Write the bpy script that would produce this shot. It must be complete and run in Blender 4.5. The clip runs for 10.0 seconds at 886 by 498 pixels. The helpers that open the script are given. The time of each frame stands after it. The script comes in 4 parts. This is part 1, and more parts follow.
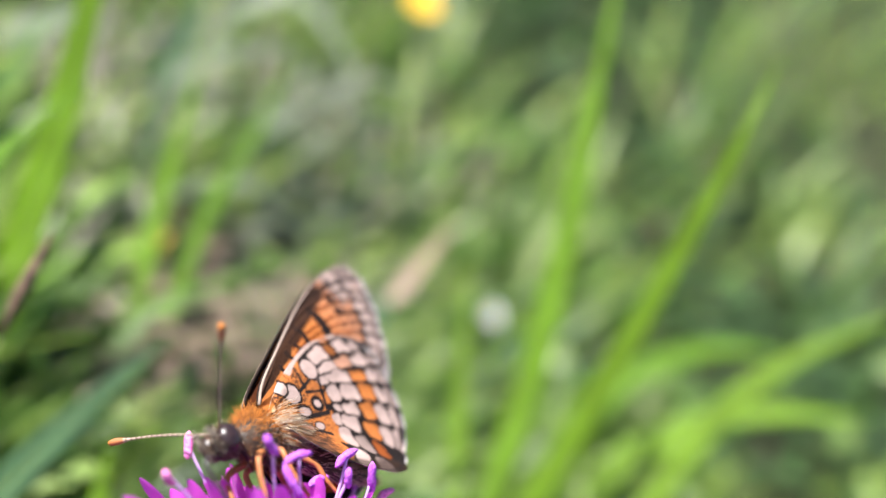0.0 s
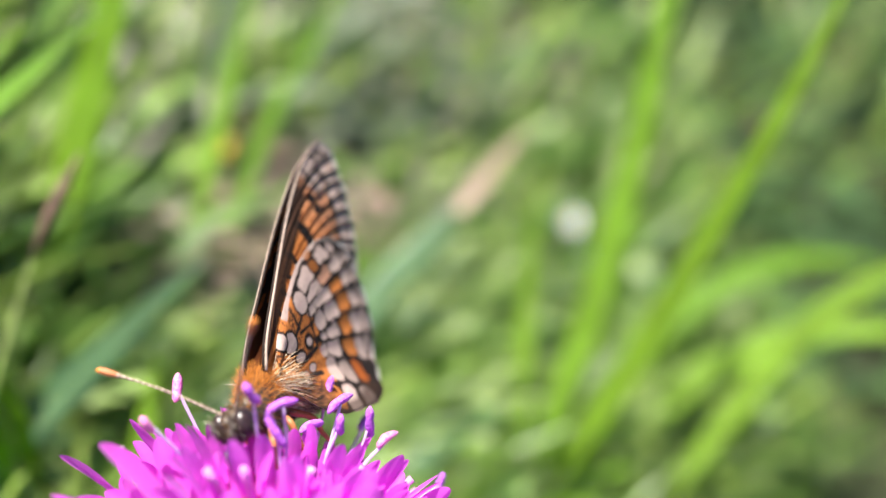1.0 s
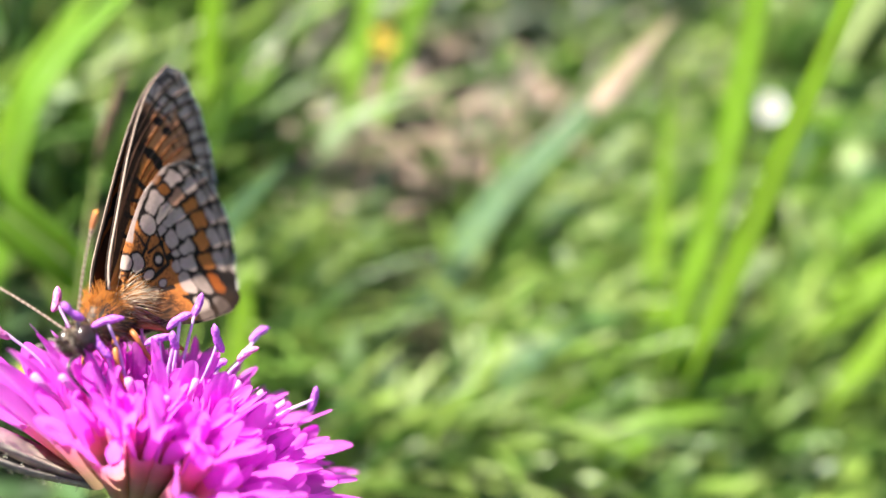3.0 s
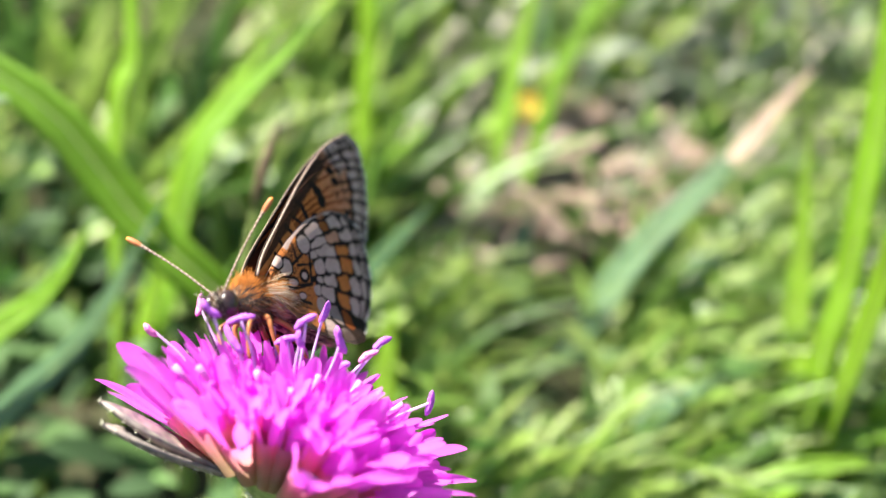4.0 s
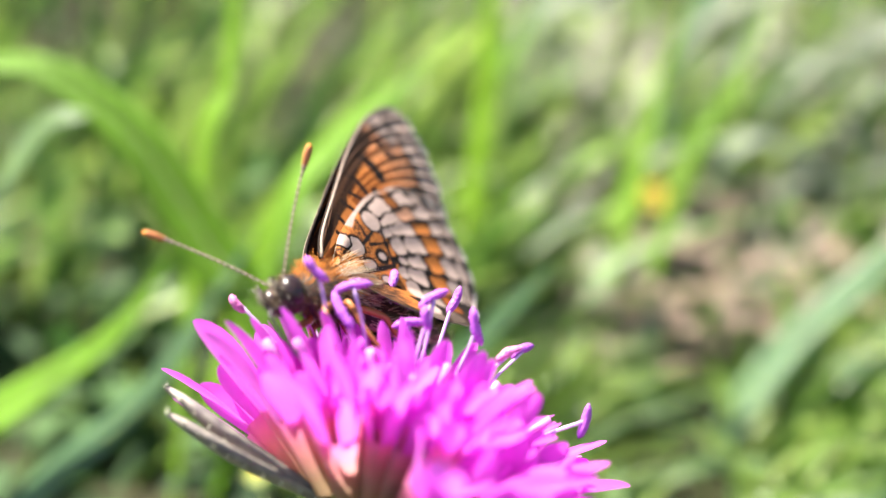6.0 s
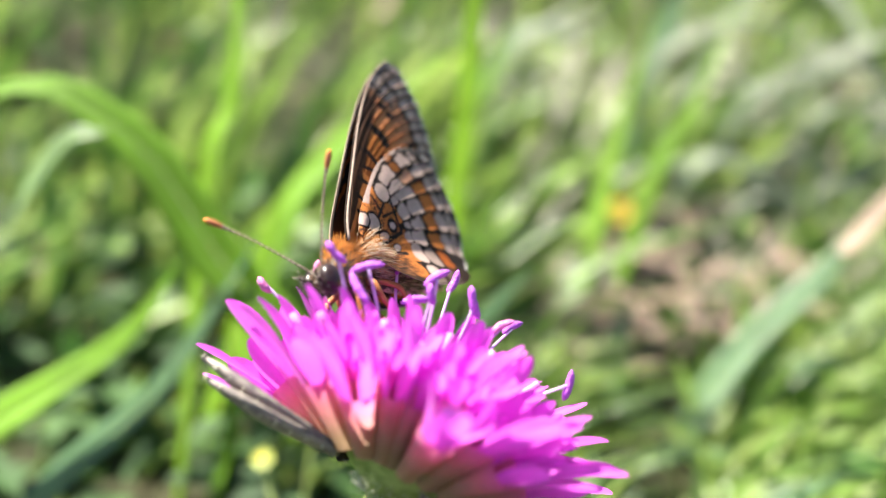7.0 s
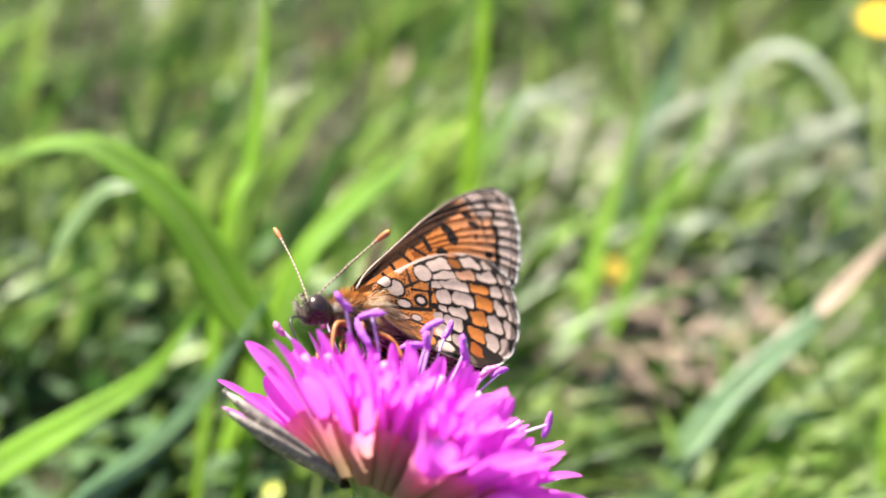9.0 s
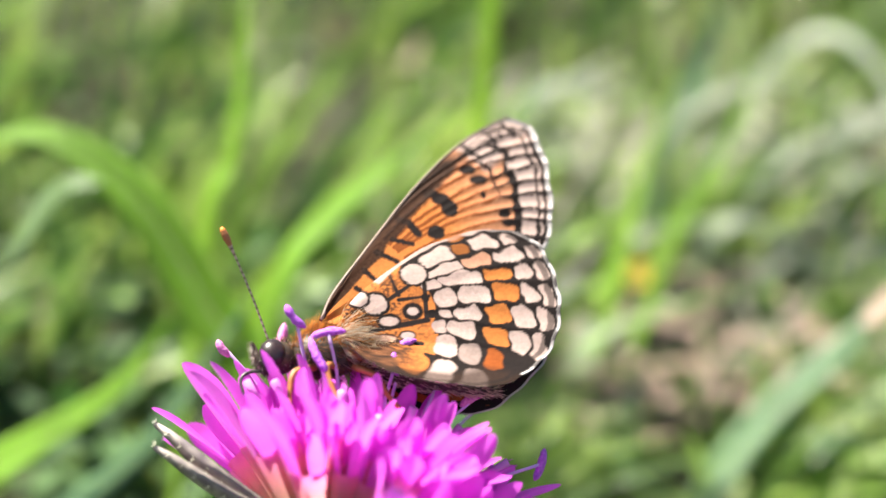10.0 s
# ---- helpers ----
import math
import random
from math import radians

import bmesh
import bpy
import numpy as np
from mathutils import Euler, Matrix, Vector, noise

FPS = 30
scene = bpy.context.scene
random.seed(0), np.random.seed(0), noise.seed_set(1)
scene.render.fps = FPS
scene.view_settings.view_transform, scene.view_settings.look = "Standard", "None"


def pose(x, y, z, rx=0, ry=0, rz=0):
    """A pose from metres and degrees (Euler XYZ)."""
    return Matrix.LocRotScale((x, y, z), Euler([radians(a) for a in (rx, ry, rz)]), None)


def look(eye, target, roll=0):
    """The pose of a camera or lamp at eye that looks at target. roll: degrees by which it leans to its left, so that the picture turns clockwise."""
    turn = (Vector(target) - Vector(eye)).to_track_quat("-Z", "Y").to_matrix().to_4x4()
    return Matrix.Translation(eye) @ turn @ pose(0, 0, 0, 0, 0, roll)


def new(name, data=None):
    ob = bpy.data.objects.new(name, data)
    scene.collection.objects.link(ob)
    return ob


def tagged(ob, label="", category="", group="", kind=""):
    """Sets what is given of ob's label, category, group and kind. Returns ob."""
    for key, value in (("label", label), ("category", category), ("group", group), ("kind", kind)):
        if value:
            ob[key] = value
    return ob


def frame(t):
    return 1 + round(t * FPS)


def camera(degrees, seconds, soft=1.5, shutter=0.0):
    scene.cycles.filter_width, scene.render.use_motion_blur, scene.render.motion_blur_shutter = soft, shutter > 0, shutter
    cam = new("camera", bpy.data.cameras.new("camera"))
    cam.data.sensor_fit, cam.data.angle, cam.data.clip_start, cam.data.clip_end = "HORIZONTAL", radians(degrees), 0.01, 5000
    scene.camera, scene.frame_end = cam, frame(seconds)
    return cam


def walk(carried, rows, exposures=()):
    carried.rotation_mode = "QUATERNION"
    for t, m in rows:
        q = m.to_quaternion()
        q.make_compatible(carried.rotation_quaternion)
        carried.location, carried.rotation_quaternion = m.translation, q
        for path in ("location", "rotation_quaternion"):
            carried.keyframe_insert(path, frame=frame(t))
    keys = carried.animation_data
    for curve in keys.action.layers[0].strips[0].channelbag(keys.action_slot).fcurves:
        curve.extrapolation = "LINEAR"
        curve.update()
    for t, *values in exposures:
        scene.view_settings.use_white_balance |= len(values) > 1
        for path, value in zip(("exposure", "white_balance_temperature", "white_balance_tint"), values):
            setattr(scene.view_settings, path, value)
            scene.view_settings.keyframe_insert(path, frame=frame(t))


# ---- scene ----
cam = camera(41.3, 10.0, soft=1.5)
PATH = [
    (0.0, pose(-0.05186, -0.06673, 0.13728, 82.73, -9.97, -40.51)),
    (0.5, pose(-0.04889, -0.06691, 0.14167, 79.08, -10.09, -37.34)),
    (1.0, pose(-0.04052, -0.06710, 0.14185, 75.98, -9.07, -34.15)),
    (1.5, pose(-0.03644, -0.06761, 0.14259, 74.00, -8.66, -31.52)),
    (2.0, pose(-0.02970, -0.07055, 0.14567, 70.45, -7.94, -27.00)),
    (2.5, pose(-0.01727, -0.07870, 0.15567, 67.34, -5.55, -20.14)),
    (2.7, pose(-0.00827, -0.08079, 0.15486, 66.80, -4.28, -17.35)),
    (3.8, pose(0.01343, -0.09787, 0.14797, 70.19, -0.49, -4.69)),
    (4.0, pose(0.00772, -0.09567, 0.14743, 71.85, 0.08, -4.46)),
    (4.5, pose(0.01119, -0.08764, 0.13140, 77.14, 0.19, -1.38)),
    (5.0, pose(0.01087, -0.08371, 0.12625, 80.00, 0.00, -0.00)),
    (5.5, pose(0.00383, -0.07988, 0.12397, 81.28, -1.45, -0.62)),
    (6.0, pose(0.00202, -0.07856, 0.12366, 82.08, -1.89, -0.87)),
    (6.2, pose(0.00069, -0.07882, 0.12183, 83.13, -1.64, -1.12)),
    (7.3, pose(-0.00322, -0.09544, 0.12125, 84.31, -2.27, -3.59)),
    (7.5, pose(-0.00580, -0.09668, 0.12181, 84.67, -2.54, -4.08)),
    (8.0, pose(-0.00326, -0.10020, 0.12410, 84.69, -2.81, -3.29)),
    (8.5, pose(-0.00073, -0.10321, 0.12461, 85.24, -2.85, -2.36)),
    (9.0, pose(-0.00025, -0.10368, 0.12261, 86.44, -2.98, -1.95)),
    (9.5, pose(0.00100, -0.09303, 0.12129, 86.64, -3.05, -1.40)),
    (10.0, pose(0.00542, -0.08656, 0.12221, 86.34, -3.00, -0.03)),
]
walk(cam, PATH, [(0.0, 1.72, 6050, 15), (1.0, 1.88, 6250, 12), (2.5, 2.1, 6500, 10), (4.5, 2.3, 6500, 10), (7.5, 2.18, 6500, 10), (10.0, 2.1, 6500, 10)])

# ---- light ----
SUN = Vector((-0.45, -0.03, 0.89)).normalized()
world = bpy.data.worlds.new("sky")
scene.world = world
world.use_nodes = True
wn = world.node_tree.nodes
sky = wn.new("ShaderNodeTexSky")
sky.sky_type = "NISHITA"
sky.sun_disc = False
sky.sun_elevation = math.asin(SUN.z)
sky.sun_rotation = math.atan2(SUN.x, SUN.y) % (2 * math.pi)
wn["Background"].inputs["Strength"].default_value = 0.054
world.node_tree.links.new(sky.outputs["Color"], wn["Background"].inputs["Color"])
sun = new("sun", bpy.data.lights.new("sun", "SUN"))
sun.data.energy = 5.0
sun.data.angle = radians(0.53)
sun.data.color = (1.0, 0.95, 0.83)
sun.matrix_world = look(SUN * 2.0, (0, 0, 0))

MM = 0.001


# ---- materials ----
def shader(name):
    m = bpy.data.materials.new(name)
    m.use_nodes = True
    return m, m.node_tree.nodes, m.node_tree.links, m.node_tree.nodes["Principled BSDF"]


def ramp(nodes, stops, interpolation="LINEAR"):
    r = nodes.new("ShaderNodeValToRGB")
    r.color_ramp.interpolation = interpolation
    els = r.color_ramp.elements
    while len(els) < len(stops):
        els.new(0.5)
    for e, (p, c) in zip(els, stops):
        e.position, e.color = p, (*c, 1)
    return r


def grain(nodes, links, scale, detail=4.0):
    """Noise in object space."""
    co = nodes.new("ShaderNodeTexCoord")
    n = nodes.new("ShaderNodeTexNoise")
    n.inputs["Scale"].default_value = scale
    n.inputs["Detail"].default_value = detail
    links.new(co.outputs["Object"], n.inputs["Vector"])
    return n


def mixed(nodes, links, a, b, fac, how="MIX"):
    """A colour mix of two sockets or colours."""
    mx = nodes.new("ShaderNodeMix")
    mx.data_type, mx.blend_type = "RGBA", how
    for slot, v in ((0, fac), (6, a), (7, b)):
        if isinstance(v, bpy.types.NodeSocket):
            links.new(v, mx.inputs[slot])
        elif slot == 0:
            mx.inputs[0].default_value = v
        else:
            mx.inputs[slot].default_value = (*v, 1)
    return mx.outputs[2]


def finish(m, nodes, links, p, colour, rough, thin=0.0, bump=None, depth=0.0, glow=None):
    links.new(colour, p.inputs["Base Color"])
    p.inputs["Roughness"].default_value = rough
    if bump is not None:
        b = nodes.new("ShaderNodeBump")
        b.inputs["Strength"].default_value = 0.6
        b.inputs["Distance"].default_value = depth
        links.new(bump, b.inputs["Height"])
        links.new(b.outputs["Normal"], p.inputs["Normal"])
    if thin:
        tr = nodes.new("ShaderNodeBsdfTranslucent")
        links.new(glow or colour, tr.inputs["Color"])
        mx = nodes.new("ShaderNodeMixShader")
        mx.inputs[0].default_value = thin
        out = nodes["Material Output"]
        links.new(p.outputs[0], mx.inputs[1])
        links.new(tr.outputs[0], mx.inputs[2])
        links.new(mx.outputs[0], out.inputs["Surface"])
    return m


def leafy(name, stops, rough=0.45, thin=0.4, scale=160, per="island"):
    """Leaf or grass: colour by piece, streaked at two scales, light shining through."""
    m, n, l, p = shader(name)
    r = ramp(n, stops)
    if per == "island":
        l.new(n.new("ShaderNodeNewGeometry").outputs["Random Per Island"], r.inputs[0])
    else:
        l.new(n.new("ShaderNodeObjectInfo").outputs["Random"], r.inputs[0])
    g = grain(n, l, scale)
    fine = grain(n, l, scale * 9)
    shade = ramp(n, [(0.3, (0.62, 0.62, 0.55)), (0.7, (1.0, 1.0, 1.0))])
    l.new(g.outputs[0], shade.inputs[0])
    c = mixed(n, l, r.outputs[0], shade.outputs[0], 0.8, "MULTIPLY")
    p.inputs["Specular IOR Level"].default_value = 0.5
    return finish(m, n, l, p, c, rough, thin, fine.outputs[0], 0.0001)


def tinted(name, rough, thin, scale, strength=0.5, sheen=0.0, spec=0.3, bump=0.00004):
    """Colour held by the mesh's own attribute, with fine mottling."""
    m, n, l, p = shader(name)
    a = n.new("ShaderNodeAttribute")
    a.attribute_name = "tint"
    g = grain(n, l, scale, 5)
    shade = ramp(n, [(0.32, (0.7, 0.7, 0.7)), (0.65, (1.0, 1.0, 1.0))])
    l.new(g.outputs[0], shade.inputs[0])
    c = mixed(n, l, a.outputs["Color"], shade.outputs[0], strength, "MULTIPLY")
    p.inputs["Sheen Weight"].default_value = sheen
    p.inputs["Specular IOR Level"].default_value = spec
    return finish(m, n, l, p, c, rough, thin, grain(n, l, scale * 2.2).outputs[0], bump)


def plain(name, dark, light, rough, scale, spec=0.4, thin=0.0, bump=0.00005):
    m, n, l, p = shader(name)
    g = grain(n, l, scale, 6)
    r = ramp(n, [(0.3, dark), (0.7, light)])
    l.new(g.outputs[0], r.inputs[0])
    p.inputs["Specular IOR Level"].default_value = spec
    return finish(m, n, l, p, r.outputs[0], rough, thin, g.outputs[0], bump)


GREEN_MIX = [(0.0, (0.03, 0.075, 0.018)), (0.3, (0.11, 0.22, 0.042)), (0.6, (0.24, 0.365, 0.07)),
             (0.8, (0.33, 0.445, 0.10)), (1.0, (0.34, 0.42, 0.19))]
M_GRASS = leafy("grass_blades", GREEN_MIX, 0.38, 0.45)
M_HERB = leafy("low_herb_leaves", [(0.0, (0.04, 0.11, 0.015)), (0.5, (0.15, 0.26, 0.04)), (1.0, (0.26, 0.36, 0.10))], 0.5, 0.35)
M_STRAW = leafy("dry_straw", [(0.0, (0.11, 0.09, 0.05)), (0.5, (0.20, 0.155, 0.10)), (1.0, (0.30, 0.235, 0.17))], 0.6, 0.25)
M_BRIGHT = leafy("sunlit_green_blade", [(0.0, (0.20, 0.41, 0.02)), (1.0, (0.29, 0.49, 0.03))], 0.52, 0.55, per="object")
M_DEEP = leafy("deep_green_blade", [(0.0, (0.15, 0.34, 0.010)), (1.0, (0.20, 0.40, 0.014))], 0.7, 0.5, per="object")
M_BLUE = leafy("blue_green_blade", [(0.0, (0.09, 0.19, 0.09)), (1.0, (0.15, 0.26, 0.13))], 0.4, 0.4, per="object")
M_PALE = leafy("pale_grey_green_blade", [(0.0, (0.20, 0.31, 0.13)), (1.0, (0.32, 0.41, 0.21))], 0.45, 0.35, per="object")
M_DRY = leafy("dry_pinkish_leaf", [(0.0, (0.33, 0.225, 0.165)), (1.0, (0.44, 0.315, 0.245))], 0.6, 0.25, per="object")
M_STEMS = leafy("withered_stems", [(0.0, (0.13, 0.125, 0.08)), (0.5, (0.20, 0.185, 0.13)), (1.0, (0.29, 0.265, 0.21))], 0.55, 0.2)
M_SHADE_LEAVES = leafy("shade_toned_ground_leaves", [(0.0, (0.015, 0.04, 0.01)), (0.6, (0.035, 0.09, 0.02)), (1.0, (0.07, 0.15, 0.03))], 0.75, 0.3)
M_WITHERED = leafy("withered_grey_blade", [(0.0, (0.16, 0.20, 0.13)), (1.0, (0.23, 0.27, 0.20))], 0.45, 0.3, per="object")
M_SEED = plain("brown_seed_head", (0.05, 0.03, 0.02), (0.16, 0.10, 0.065), 0.7, 900)
M_LITTER = leafy("pinkish_leaf_litter", [(0.0, (0.17, 0.12, 0.09)), (0.5, (0.27, 0.19, 0.15)), (1.0, (0.37, 0.265, 0.215))], 0.65, 0.25)
M_SOIL = plain("mossy_soil", (0.007, 0.012, 0.004), (0.040, 0.040, 0.018), 0.9, 70, 0.2, bump=0.002)
M_RIB = plain("pale_green_midrib", (0.20, 0.30, 0.07), (0.34, 0.42, 0.16), 0.5, 400, thin=0.3)
M_YELLOW = plain("yellow_petal", (0.75, 0.46, 0.02), (0.88, 0.60, 0.06), 0.5, 300, thin=0.35)
M_BUD = plain("yellow_green_bud", (0.30, 0.36, 0.05), (0.45, 0.48, 0.10), 0.5, 300, thin=0.35)
M_WHITE = plain("white_petal", (0.70, 0.70, 0.70), (0.85, 0.85, 0.86), 0.5, 300, thin=0.3)
M_STEM = plain("hairy_green_stem", (0.14, 0.20, 0.04), (0.32, 0.38, 0.13), 0.5, 900)
M_BRACT = plain("purplish_green_bract", (0.10, 0.075, 0.085), (0.30, 0.26, 0.22), 0.55, 700)
M_HAIR = plain("pale_plant_hair", (0.50, 0.50, 0.38), (0.70, 0.70, 0.58), 0.5, 900, thin=0.4)
M_PETAL = tinted("magenta_petal", 0.5, 0.66, 900, 0.35, 0.2)
M_STYLE = plain("pink_style", (0.70, 0.20, 0.62), (0.84, 0.40, 0.78), 0.45, 900, thin=0.3)
M_FILAMENT = plain("lilac_filament", (0.62, 0.36, 0.74), (0.78, 0.58, 0.86), 0.4, 900, thin=0.3)
M_ANTHER = plain("violet_anther", (0.24, 0.035, 0.40), (0.54, 0.16, 0.64), 0.65, 4200, bump=0.0003)
M_ANTHER_PINK = plain("pink_anther", (0.48, 0.05, 0.30), (0.75, 0.30, 0.55), 0.6, 4200, bump=0.0003)
M_WING = tinted("wing_scales", 0.8, 0.2, 2600, 0.45, 0.0, 0.12, 0.00005)
M_FUR = tinted("body_fur", 0.6, 0.3, 900, 0.2, 0.0, 0.3)
M_CUTICLE = plain("dark_body", (0.018, 0.011, 0.008), (0.07, 0.04, 0.02), 0.55, 1800)
M_EYE = plain("dark_faceted_eye", (0.012, 0.007, 0.007), (0.034, 0.018, 0.018), 0.3, 5200, 0.4, bump=0.00001)
M_ANTENNA = tinted("ringed_antenna", 0.55, 0.0, 2500, 0.3)
M_LEG = plain("orange_leg", (0.22, 0.07, 0.022), (0.38, 0.14, 0.04), 0.5, 1600)
M_PROBOSCIS = plain("dark_proboscis", (0.015, 0.012, 0.012), (0.05, 0.04, 0.035), 0.35, 1500)


# ---- mesh helpers ----
def data_of(name, verts, faces, material, tint=None, smooth=True):
    me = bpy.data.meshes.new(name)
    me.from_pydata([tuple(v) for v in verts], [], [tuple(f) for f in faces])
    if tint is not None:
        a = me.attributes.new("tint", "FLOAT_COLOR", "POINT")
        t = np.asarray(tint, dtype=np.float32)
        a.data.foreach_set("color", np.c_[t, np.ones(len(t), np.float32)].ravel())
    me.materials.append(material)
    if smooth:
        me.shade_smooth()
    me.update()
    return me


def part(name, me, parent=None, label="", m=None):
    """Links a mesh as one object under a thing or a part."""
    ob = new(name, me)
    ob.parent = parent
    if m is not None:
        ob.matrix_basis = m
    return tagged(ob, label)


class Build:
    """Gathers vertices and faces of one mesh."""

    def __init__(self):
        self.v, self.f, self.c = [], [], []

    def grid(self, rows, closed=False, tints=None):
        """Rows of points, all of one length, joined into quads."""
        o, n = len(self.v), len(rows[0])
        for r in rows:
            self.v.extend(r)
        if tints is not None:
            for t in tints:
                self.c.extend(t)
        for i in range(len(rows) - 1):
            for j in range(n if closed else n - 1):
                k = (j + 1) % n
                self.f.append((o + i * n + j, o + i * n + k, o + (i + 1) * n + k, o + (i + 1) * n + j))

    def tube(self, pts, radii, sides=8, tint=None):
        pts = [Vector(p) for p in pts]
        rows, tints = [], []
        side = None
        for i, p in enumerate(pts):
            d = (pts[min(i + 1, len(pts) - 1)] - pts[max(i - 1, 0)]).normalized()
            a = side if side is not None else (Vector((0, 0, 1)) if abs(d.z) < 0.9 else Vector((1, 0, 0)))
            side = (a - d * a.dot(d)).normalized()
            b = d.cross(side)
            rows.append([p + radii[i] * (math.cos(k * 2 * math.pi / sides) * side + math.sin(k * 2 * math.pi / sides) * b) for k in range(sides)])
            if tint:
                tints.append([tint(i / (len(pts) - 1))] * sides)
        o = len(self.v)
        self.grid(rows, True, tints if tint else None)
        last = o + (len(pts) - 1) * sides
        self.f.append(tuple(range(o, o + sides))[::-1])
        self.f.append(tuple(range(last, last + sides)))
        return self

    def ball(self, centre, radii, turn=None, n=16, tint=None):
        centre = Vector(centre)
        rows, tints = [], []
        for i in range(n // 2 + 1):
            th = math.pi * min(max(i / (n // 2), 0.004), 0.996)
            row = []
            for k in range(n):
                ph = 2 * math.pi * k / n
                v = Vector((radii[0] * math.cos(th), radii[1] * math.sin(th) * math.cos(ph), radii[2] * math.sin(th) * math.sin(ph)))
                row.append(centre + (turn @ v if turn else v))
            rows.append(row)
            tints.append([tint] * n)
        self.grid(rows, True, tints if tint is not None else None)
        return self

    def spike(self, p, d, length, width, tint=None, droop=0.0):
        """A hair: a thin three-sided cone, bent once."""
        d = Vector(d).normalized()
        a = d.orthogonal().normalized()
        b = d.cross(a)
        o = len(self.v)
        mid = p + d * length * 0.55
        tip = p + d * length + Vector((0, 0, -droop * length))
        for q, w in ((p, width), (mid, width * 0.7)):
            for k in range(3):
                self.v.append(q + w * (math.cos(k * 2.094) * a + math.sin(k * 2.094) * b))
        self.v.append(tip)
        for k in range(3):
            j = (k + 1) % 3
            self.f.append((o + k, o + j, o + 3 + j, o + 3 + k))
            self.f.append((o + 3 + k, o + 3 + j, o + 6))
        if tint is not None:
            self.c.extend([tint] * 7)

    def mesh(self, name, material, smooth=True):
        return data_of(name, self.v, self.f, material, self.c if self.c else None, smooth)


def spline(pts, n):
    """n points along a Catmull-Rom curve through pts."""
    p = [np.asarray(q, float) for q in pts]
    p = [2 * p[0] - p[1]] + p + [2 * p[-1] - p[-2]]
    out = []
    for i in range(n):
        u = i / (n - 1) * (len(p) - 3)
        k = min(int(u), len(p) - 4)
        t = u - k
        a, b, c, d = p[k:k + 4]
        out.append(0.5 * (2 * b + (c - a) * t + (2 * a - 5 * b + 4 * c - d) * t * t + (3 * b - a - 3 * c + d) * t ** 3))
    return out


def slope_z(y):
    """Height of the bank at distance y: a steep meadow bank that levels out behind."""
    if y < 0.9:
        return 0.0268 + 0.632 * y if y > -0.15 else 0.0268 + 0.632 * -0.15 + 0.12 * (y + 0.15)
    return 0.0268 + 0.632 * 0.9 + 0.5 * (1 - math.exp(-(y - 0.9) * 1.2))


# ---- ground ----
def build_ground():
    ys = [-60, -20, -6, -2, -0.8, -0.4] + [-0.2 + 0.02 * i for i in range(75)] + [1.4, 1.8, 2.5, 4, 8, 20, 60]
    xs = [-60, -20, -6, -2, -1] + [-0.6 + 0.03 * i for i in range(54)] + [1.4, 2, 6, 20, 60]
    b = Build()
    b.grid([[Vector((x, y, slope_z(y) + (0.008 * noise.noise(Vector((x * 14, y * 14, 0))) if abs(x) < 1.2 and abs(y) < 1.2 else 0))) for x in xs] for y in ys])
    ob = part("ground", b.mesh("ground", M_SOIL))
    tagged(ob, "sloping meadow bank of dark mossy soil under the grass", "ground", kind="structure")


def blade_rows(base, lean, height, width, turn, bend, n=6):
    """Rows of a folded, bending grass blade."""
    rows = []
    side = Vector((math.cos(turn), math.sin(turn), 0))
    for i in range(n):
        u = i / (n - 1)
        c = base + Vector((lean[0], lean[1], 0)) * (height * (u ** 1.6) * bend) + Vector((0, 0, height * (u - 0.35 * bend * u * u)))
        w = width * (0.55 + 0.9 * u) * (1 - u ** 2.2) + 0.00005
        fold = Vector((-side.y, side.x, 0)) * w * 0.35
        rows.append([c - side * w + fold, c, c + side * w + fold])
    return rows


CLEAR = ((0.0383, 0.1045, 0.2), (0.1079, 0.096, 0.85))  # thinner grass before the white flower and the yellow glint stand-in


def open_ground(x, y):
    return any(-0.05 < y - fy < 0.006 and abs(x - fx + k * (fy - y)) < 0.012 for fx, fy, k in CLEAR)


